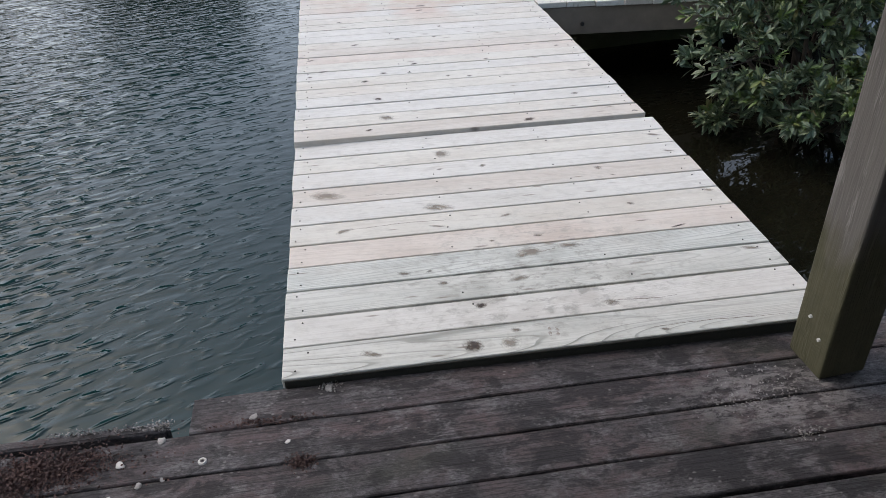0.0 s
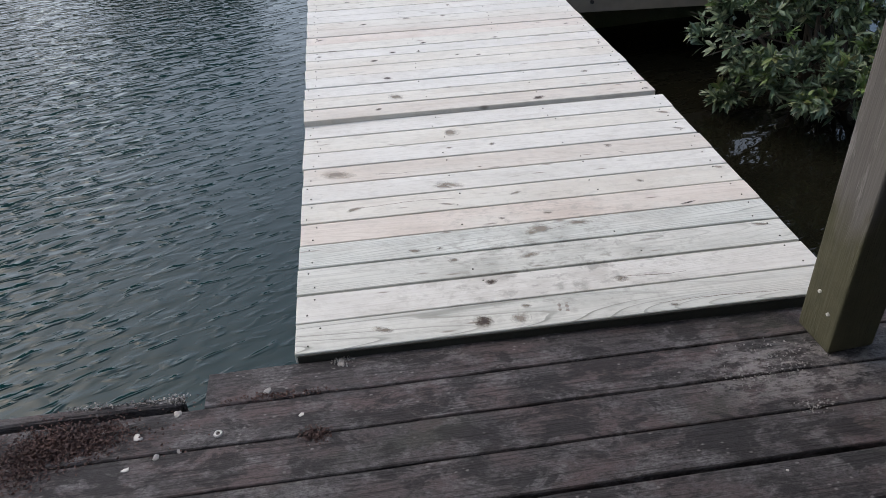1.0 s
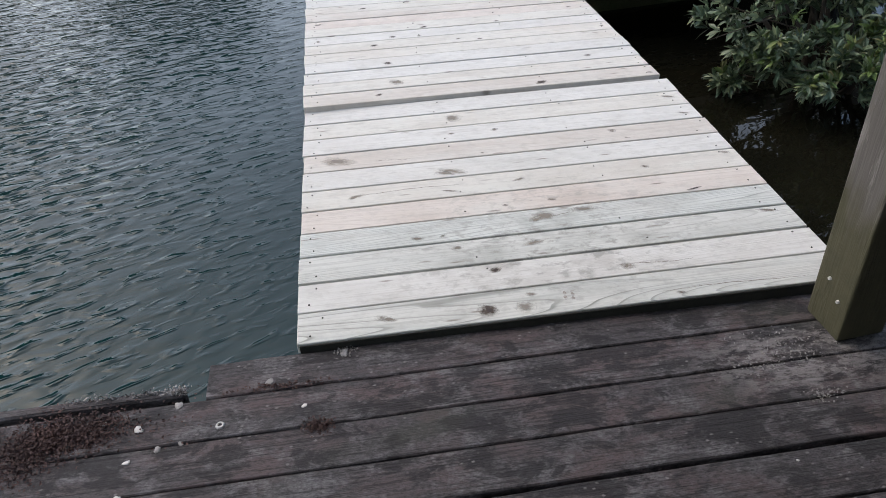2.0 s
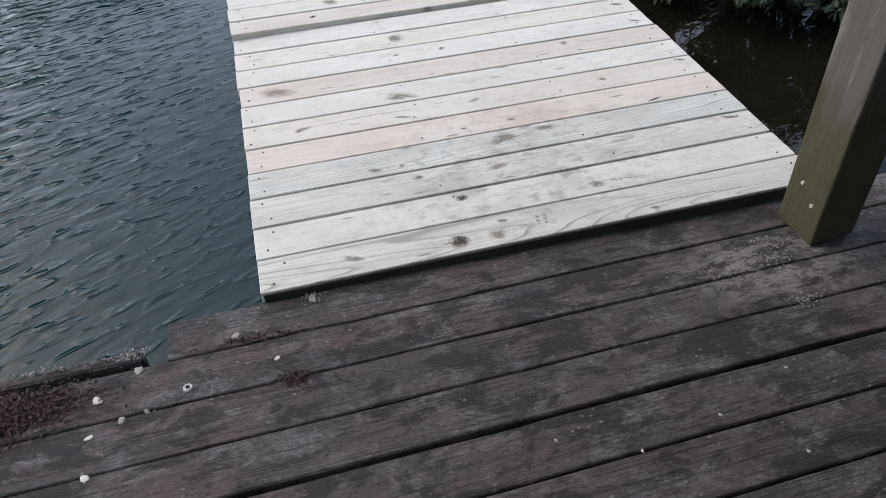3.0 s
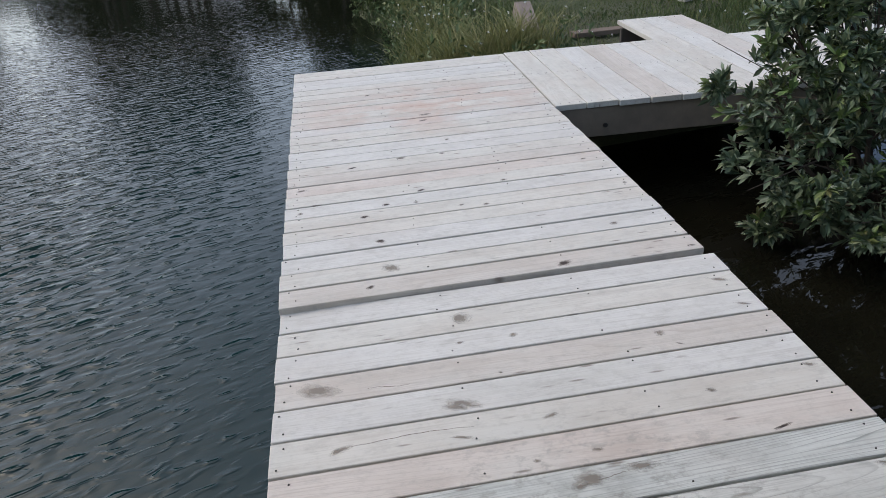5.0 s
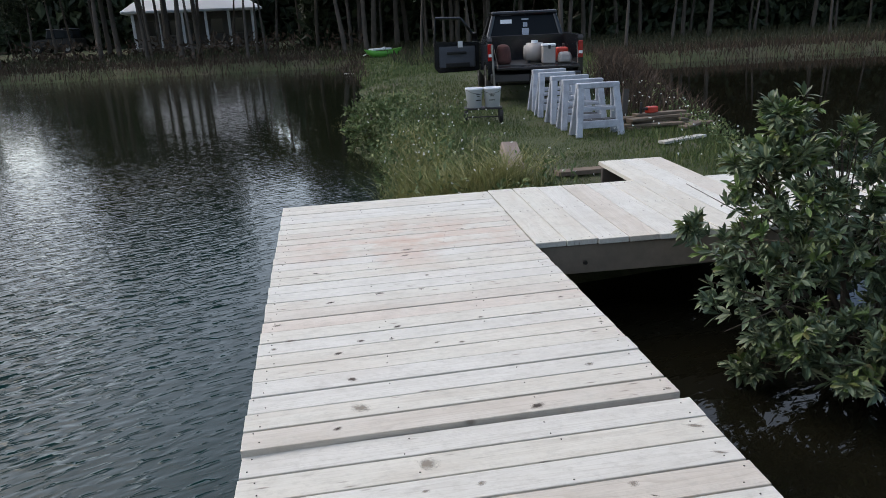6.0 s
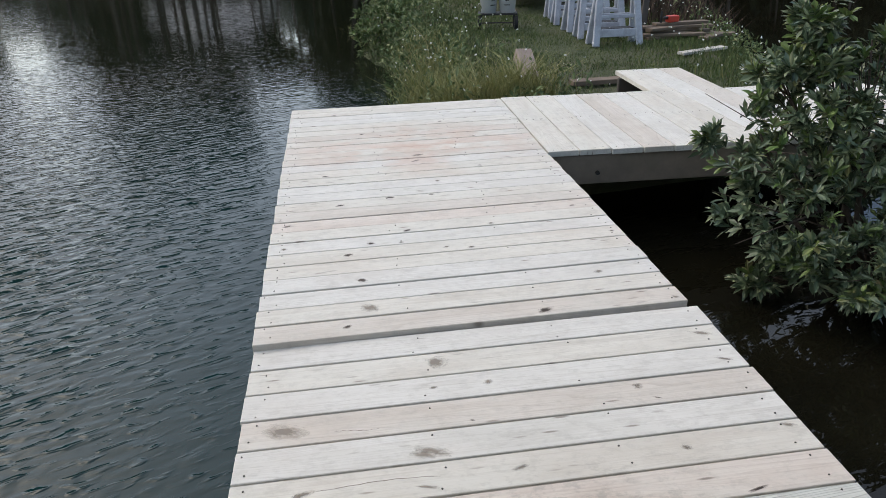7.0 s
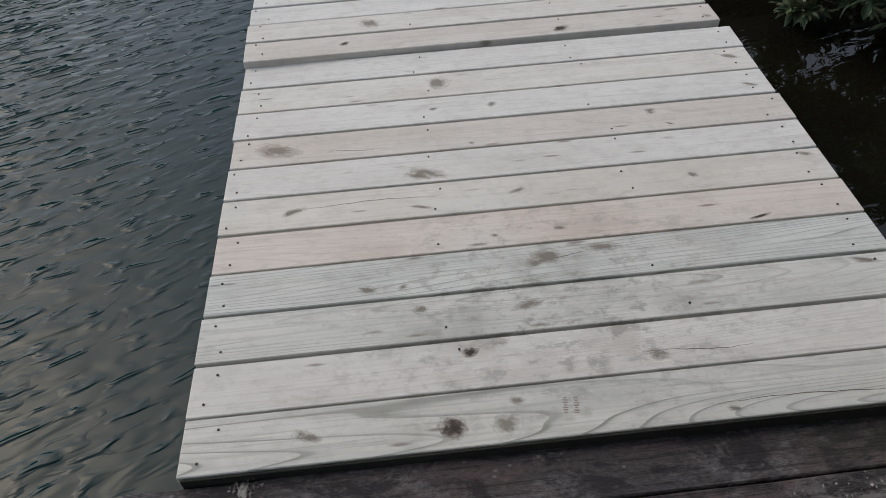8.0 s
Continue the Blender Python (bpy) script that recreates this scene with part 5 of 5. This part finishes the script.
rod = thing("long_handle", "grey metal pole leaning on the tail of the truck", "pole", TRUCK @ pose(-0.84, -0.16, 0.0, 4, -3, 0))
bm = bmesh.new()
tube(bm, (0, 0, 0.0), (0, 0, 1.25), 0.022, 0.020, 8)
part("shaft", bm, M["rim"], rod)
part("blade", boxed((0.16, 0.02, 0.22), (0, 0, 0.10), bevel=0.006), M["black_trim"], rod, "dark shovel blade")


# ---------- far things ----------
boat = thing("kayak", "bright green kayak with white deck pulled up on the bank", "kayak", pose(3.3, 37.6, WATER + 0.30, 0, 0, 35))
boat.scale = (1.1, 1.1, 1.35)
bm = bmesh.new()
n = 14
sec = []
for i in range(n + 1):
    u = -1 + 2 * i / n
    w, d = 0.34 * (1 - abs(u) ** 2.4) + 0.01, 0.26 * (1 - abs(u) ** 4) + 0.02
    sec.append([bm.verts.new((u * 1.15, w * math.cos(a), 0.30 + 0.10 * u * u - d * math.sin(a))) for a in (0, math.pi * 0.25, math.pi * 0.5, math.pi * 0.75, math.pi)])
for a, b in zip(sec, sec[1:]):
    for q in range(4):
        bm.faces.new((a[q], b[q], b[q + 1], a[q + 1]))
    bm.faces.new((a[4], b[4], b[0], a[0]))
bmesh.ops.recalc_face_normals(bm, faces=bm.faces)
part("hull", bm, M["green_hull"], boat, "bright green hull", smooth=True)
part("deck", boxed((1.1, 0.40, 0.07), (-0.2, 0, 0.37), bevel=0.03, segments=2), M["white_plastic"], boat, "white deck and seat")
bm = bmesh.new()
tube(bm, (-0.9, 0.42, 0.16), (0.5, 0.5, 0.42), 0.02, None, 6)
part("paddle", bm, M["white_plastic"], boat)
bm = bmesh.new()
tube(bm, (-1.3, 0, 0), (0, 0.04, 0.02), 0.025, 0.02, 8)
tube(bm, (0, 0.04, 0.02), (1.3, 0, 0.0), 0.02, 0.012, 8)
driftwood = new("driftwood", link_mesh("driftwood", bm, M["lumber_pale"], True))
driftwood.matrix_basis = pose(2.2, 30.7, WATER + 0.01, 0, 2, -30)
tagged(driftwood, "pale bleached branch floating at the shore", "driftwood")

HX, HY = -9.6, 60.0
HZ = float(height(np.array(HX), np.array(HY)))
house = thing("house", "low pale house with white metal hip roof behind the trees", "house", pose(HX, HY, HZ, 0, 0, 10))
house.scale = (0.74, 0.9, 1.0)
part("wall", boxed((11.5, 5.4, 2.6), (0, 0.8, 1.3), bevel=0.02), M["house_wall"], house, "grey stucco wall with porch shade in its colour")
bm = bmesh.new()
e = [bm.verts.new(p) for p in ((-6.6, -4.6, 2.55), (6.6, -4.6, 2.55), (6.6, 4.2, 2.55), (-6.6, 4.2, 2.55), (-6.6, -4.6, 2.7), (6.6, -4.6, 2.7), (6.6, 4.2, 2.7), (-6.6, 4.2, 2.7), (-2.8, -0.2, 4.7), (2.8, -0.2, 4.7))]
for f in ((0, 1, 5, 4), (1, 2, 6, 5), (2, 3, 7, 6), (3, 0, 4, 7), (3, 2, 1, 0), (4, 5, 9, 8), (5, 6, 9), (6, 7, 8, 9), (7, 4, 8)):
    bm.faces.new([e[i] for i in f])
part("roof", bm, M["roof_white"], house, "white metal hip roof")
for x in (-5.6, -3.3, -1.1, 1.1, 3.3, 5.6):
    part("porch_column", boxed((0.26, 0.26, 2.55), (x, -4.3, 1.275), bevel=0.02), M["white_plastic"], house, "pale porch column")
for x in (-4.4, -2.2, 2.2, 4.4):
    win = part("window", boxed((1.3, 0.08, 1.2), (x, -1.93, 1.5), bevel=0.01), M["house_wall"], house, "shaded porch window")
    part("pane", boxed((1.12, 0.03, 1.02), (x, -1.985, 1.5)), M["dark_glass_wall"], win)
front = part("door", boxed((0.95, 0.08, 2.05), (0, -1.93, 1.03), bevel=0.01), M["dark_glass_wall"], house, "dark front door")
part("porch_floor", boxed((12.4, 2.9, 0.2), (0, -3.35, 0.05), bevel=0.02), M["house_wall"], house)

CX, CY = -20.5, 62.0
car = thing("parked_car", "dark off-road car parked behind the far bank", "car", pose(CX, CY, float(height(np.array(CX), np.array(CY))), 0, 0, 80))
bm = bmesh.new()
prism(bm, ((-1.9, 0.4), (-1.95, 1.05), (-1.7, 1.1), (0.6, 1.1), (1.7, 1.0), (1.85, 0.85), (1.85, 0.4)), -0.85, 0.85)
bmesh.ops.recalc_face_normals(bm, faces=bm.faces)
bmesh.ops.bevel(bm, geom=list(bm.edges), offset=0.05, segments=2, affect="EDGES")
part("body", bm, M["black_trim"], car)
part("cabin", boxed((1.6, 2.2, 0.7), (0, -0.65, 1.42), bevel=0.10, segments=2, taper=0.9), M["car_glass"], car, "dark cabin")
part("roof", boxed((1.46, 2.0, 0.06), (0, -0.65, 1.80), bevel=0.02), M["grey_trim"], car)
for x, y, s in ((-0.82, -1.2, -1), (0.82, -1.2, 1), (-0.82, 1.2, -1), (0.82, 1.2, 1)):
    wheel(car, x, y, s)


# ---------- trees ----------
def skyline(x, y):
    """How tall the treeline stands at a place, in degrees seen across the pond: two breaks let the sky through."""
    az = np.degrees(np.arctan2(x - 0.4, y + 0.8))
    return np.interp(az, (-60, -33, -29, -24, -22, -16, -14, -8, -7, -2.5, -1, 6, 40), (8, 9, 9, 8, 4, 10, 13, 13, 8.5, 8, 10, 13, 13))


def pine(seed, tall, low, spreadness, girth):
    """A tapered, slightly bent trunk with limbs and an open crown of needle clumps."""
    r = np.random.default_rng(seed)
    root = thing("pine_tree", "tall dark pine with bare trunk on the far bank", "tree", group="trees on the far bank")
    bend = r.normal(0, 0.035 * tall, 2)
    def axis(t):
        return Vector((bend[0] * t * t, bend[1] * t * t + 0.12 * math.sin(t * 5 + seed), tall * t))
    bm = bmesh.new()
    for i in range(8):
        tube(bm, axis(i / 8) - Vector((0, 0, 0.3 if i == 0 else 0.02)), axis((i + 1) / 8), girth * (1 - i / 9.5), girth * (1 - (i + 1) / 9.5), 9)
    part("trunk", bm, M["bark"], root, "grey-brown bark")
    bm = bmesh.new()
    cs, ws = [], []
    for i in range(26):
        t = low + (1 - low) * (i + r.random()) / 26
        a = r.uniform(0, 2 * math.pi)
        reach = spreadness * (0.35 + 0.65 * math.sin(math.pi * min(1, (t - low) / (1 - low) * 0.8 + 0.2))) * r.uniform(0.6, 1.2)
        s = axis(min(t, 1))
        e = s + Vector((math.cos(a) * reach, math.sin(a) * reach, reach * r.uniform(0.1, 0.5)))
        tube(bm, s, e, 0.045, 0.012, 5)
        for u in (0.55, 0.8, 1.0):
            c = s.lerp(e, u)
            for _ in range(26):
                cs.append(np.array(c) + r.normal(0, 0.24, 3) * (1, 1, 0.6))
                ws.append(r.normal(0, 1, 3) + (0, 0, 0.4))
    part("limbs", bm, M["bark"], root, "thin dark limbs")
    n = len(cs)
    v, f = leaves(r, np.array(cs), np.array(ws), r.uniform(0.3, 0.55, n), r.uniform(0.05, 0.09, n))
    part("crown", soup("crown", v, f, M["pine_leaf"]), None, root, "dark needle clumps")
    return root


kinds = [pine(1, 8.6, 0.60, 1.5, 0.13), pine(2, 7.2, 0.56, 1.3, 0.09), pine(3, 9.6, 0.62, 1.6, 0.15), pine(4, 6.4, 0.52, 1.3, 0.085)]
r = np.random.default_rng(21)
spots = []
while len(spots) < 118:
    zone = r.random()
    if zone < 0.36:
        x, y = r.uniform(-30, 4), r.uniform(39.5, 56)
    elif zone < 0.62:
        x, y = r.uniform(1, 16), r.uniform(33, 50)
    elif zone < 0.95:
        x, y = r.uniform(14, 46), r.uniform(37, 56)
    else:
        x, y = r.uniform(-34, -24), r.uniform(12, 34)
    if math.hypot(x - CX, y - CY) < 3 or math.hypot(x - 3.4, y - 38.6) < 2.5 or (1.5 < x < 11 and y < 34) or land(np.array(x), np.array(y)) < 1.2:
        continue
    if all(math.hypot(x - a, y - b) > 1.3 for a, b in spots):
        spots.append((x, y))
for i, (x, y) in enumerate(spots):
    m = pose(x, y, float(height(np.array(x), np.array(y))) - 0.1, r.normal(0, 2), r.normal(0, 2), r.uniform(0, 360)) 
    src = kinds[i % 4]
    if i < 4:
        src.matrix_basis = m
        tree = src
    else:
        tree = copy_thing(src, m)
    size = 1.0
    if x < 6:
        size = 0.12 * math.hypot(x, y) * float(skyline(x, y)) / 52 * (0.80 + 0.25 * r.random())
    tree.scale = (size, size, size * r.uniform(0.9, 1.08))


# dense dark woods behind them
def wood_band(seed, n, xr, yr, zr, size, reach):
    r = np.random.default_rng(seed)
    c = np.stack([r.uniform(*xr, n), r.uniform(*yr, n), np.zeros(n)], 1)
    top = zr[1] * (0.72 + 0.28 * np.sin(c[:, 0] * 0.9 + seed) * np.sin(c[:, 0] * 0.37 + 1)) * (skyline(c[:, 0], c[:, 1]) / 14 if reach else 1.0)
    c[:, 2] = zr[0] + (top - zr[0]) * r.random(n) ** (0.9 if reach else 1.2)
    return leaves(r, c, r.normal(0, 1, (n, 3)) + (0, 0, 0.5), r.uniform(0.5, 1.1, n) * size, r.uniform(0.14, 0.28, n) * size)


for seed, n, xr, yr, zr, size, reach in ((31, 26000, (-60, 6), (66, 78), (-0.2, 17.0), 1.6, True), (32, 16000, (-1, 18), (50, 58), (-0.2, 9.0), 1.0, False), (33, 30000, (15, 66), (44, 56), (-0.2, 11.0), 1.0, False), (34, 7000, (-52, -40), (10, 66), (-0.2, 5.0), 1.5, False)):
    v, f = wood_band(seed, n, xr, yr, zr, size, reach)
    tagged(new("far_woods", soup("far_woods", v, f, M["pine_leaf"])), "dense dark evergreen woods beyond the pond", "woods", kind="stuff")


# ---------- grass, weeds and reeds ----------
def scatter(seed, n, xr, yr, keep):
    r = np.random.default_rng(seed)
    x, y = r.uniform(*xr, n), r.uniform(*yr, n)
    ok = keep(x, y, r)
    x, y = x[ok], y[ok]
    return r, np.stack([x, y, height(x, y) - 0.01], 1)


def trodden(x, y):
    """Where the grass is worn short: the track from the landing to the truck."""
    return np.clip(1 - np.abs(x - np.interp(y, [5, 9, 14, 20], [3.4, 3.5, 4.4, 5.5])) / 1.5, 0, 1)


r, p = scatter(51, 130000, (0.3, 12), (5.3, 27), lambda x, y, r: (land(x, y) > -0.05) & (r.random(len(x)) < 1.2 - 0.035 * y) & (r.random(len(x)) > 0.35 * trodden(x, y)))
h = r.uniform(0.03, 0.09, len(p)) * (1.6 - 1.2 * trodden(p[:, 0], p[:, 1]))
v, f = blades(r, p, h, 0.006, 0.6)
tagged(new("grass", soup("grass", v, f, M["grass"])), "short green grass with worn patches on the bank", "grass", kind="stuff")
r, p = scatter(59, 75000, (1.0, 7.0), (5.4, 14), lambda x, y, r: (land(x, y) > 0.0) & (r.random(len(x)) > 0.3 * trodden(x, y)))
v, f = blades(r, p, r.uniform(0.02, 0.06, len(p)), 0.004, 0.8)
tagged(new("grass", soup("grass", v, f, M["grass"])), "short green turf between the landing and the truck", "grass", kind="stuff")

r, p = scatter(52, 17000, (0.5, 2.9), (5.4, 16), lambda x, y, r: (land(x, y) > -0.15) & (r.random(len(x)) < np.clip(1.2 - (x - along(LEFT_SHORE, y)) / 1.5, 0, 1)) & (np.sin(x * 4.1 + 1.7 * np.sin(y * 1.9)) * np.sin(y * 2.3 + x) > 0.0))
clump = 0.55 + 0.45 * np.sin(p[:, 0] * 5 + 2 * np.sin(p[:, 1] * 2.1)) * np.sin(p[:, 1] * 3.3)
n = len(p)
stem = p + np.stack([0 * p[:, 0], 0 * p[:, 0], r.uniform(0, 1, n) ** 1.2 * 0.62 * clump], 1)
v, f = leaves(r, stem, r.normal(0, 1, (n, 3)) + (0, 0, 0.6), r.uniform(0.05, 0.12, n), r.uniform(0.010, 0.022, n))
tagged(new("weeds", soup("weeds", v, f, M["weed"])), "leafy green weeds crowding the pond edge", "weeds", kind="stuff")
r, p = scatter(57, 5000, (5.0, 7.2), (7.0, 15), lambda x, y, r: (land(x, y) > -0.15) & (r.random(len(x)) < np.clip(1.2 - (along(RIGHT_SHORE, y) - x) / 0.9, 0, 1)))
n = len(p)
stem = p + np.stack([0 * p[:, 0], 0 * p[:, 0], r.uniform(0, 0.35, n)], 1)
v, f = leaves(r, stem, r.normal(0, 1, (n, 3)) + (0, 0, 0.6), r.uniform(0.05, 0.11, n), r.uniform(0.008, 0.018, n))
tagged(new("weeds", soup("weeds", v, f, M["weed"])), "low weeds along the far side of the bank", "weeds", kind="stuff")

r, p = scatter(53, 280, (1.0, 6.6), (5.6, 13), lambda x, y, r: (land(x, y) > 0) & (r.random(len(x)) > 0.9 * trodden(x, y)))
p[:, 2] += r.uniform(0.15, 0.5, len(p))
reps = np.repeat(p, 5, 0)
v, f = leaves(r, reps, r.normal(0, 1, reps.shape) + (0, -0.2, 0.4), np.full(len(reps), 0.019), np.full(len(reps), 0.008))
tagged(new("wildflowers", soup("wildflowers", v, f, M["petal"])), "tiny white wildflowers among the weeds", "flowers", kind="stuff")

r = np.random.default_rng(54)
base = []
for cx, cy, s, n in ((1.45, 6.5, 0.20, 1000), (1.95, 6.3, 0.18, 800), (1.30, 7.3, 0.2, 500), (2.35, 6.4, 0.15, 250), (1.0, 6.0, 0.15, 130), (1.6, 8.6, 0.22, 260), (1.5, 10.2, 0.2, 200), (1.4, 14.5, 0.4, 200)):
    base.append(np.stack([r.normal(cx, s, n), r.normal(cy, s * 0.7, n)], 1))
p2 = np.concatenate(base)
p = np.stack([p2[:, 0], p2[:, 1], np.maximum(height(p2[:, 0], p2[:, 1]), WATER - 0.1)], 1)
v, f = blades(r, p, r.uniform(0.15, 0.58, len(p)), 0.0048, 1.25)
tagged(new("tall_grass", soup("tall_grass", v, f, M["tall_grass"])), "yellow-green arching tall grass clump by the dock", "grass", kind="stuff")

r, p = scatter(55, 60000, (-30, 40), (27, 43), lambda x, y, r: (land(x, y) > -0.5) & (land(x, y) < 2.2 + 1.8 * r.random(len(x))) & ((x < 1.9) | (x > 11.5) | (y > 37)))
r2, p2 = scatter(60, 16000, (5.5, 13), (11, 29), lambda x, y, r: (land(x, y) > -0.2) & (along(RIGHT_SHORE, y) - x < 1.1 + 0.9 * r.random(len(x))))
p = np.concatenate([p, p2])
v, f = blades(r, p, r.uniform(0.15, 0.6, len(p)), 0.016, 0.8)
tagged(new("reeds", soup("reeds", v, f, M["reed"])), "brown reeds and dry grass along the far bank", "reeds", kind="stuff")
r, p = scatter(61, 26000, (0, 12), (24, 42), lambda x, y, r: land(x, y) > -0.1)
v, f = blades(r, p, r.uniform(0.05, 0.17, len(p)), 0.016, 0.8)
tagged(new("grass", soup("grass", v, f, M["grass"])), "uneven grass on the spit beyond the truck", "grass", kind="stuff")
r, p = scatter(56, 30000, (-30, 50), (29, 50), lambda x, y, r: land(x, y) > 2.0)
v, f = blades(r, p, r.uniform(0.15, 0.45, len(p)), 0.03, 0.5)
tagged(new("grass", soup("grass", v, f, M["dry_grass"])), "rough brownish grass on the far bank", "grass", kind="stuff")
r, p = scatter(58, 5000, (-30, 3), (39.5, 52), lambda x, y, r: np.sin(x * 0.8) * np.sin(y * 0.7 + x * 0.3) > 0.1)
n = len(p)
p[:, 2] += r.uniform(0, 1, n) ** 1.5 * 1.1
v, f = leaves(r, p, r.normal(0, 1, (n, 3)) + (0, 0, 0.6), r.uniform(0.25, 0.5, n), r.uniform(0.05, 0.1, n))
tagged(new("undergrowth", soup("undergrowth", v, f, M["reed"])), "dark tangled undergrowth on the far bank", "undergrowth", kind="stuff")
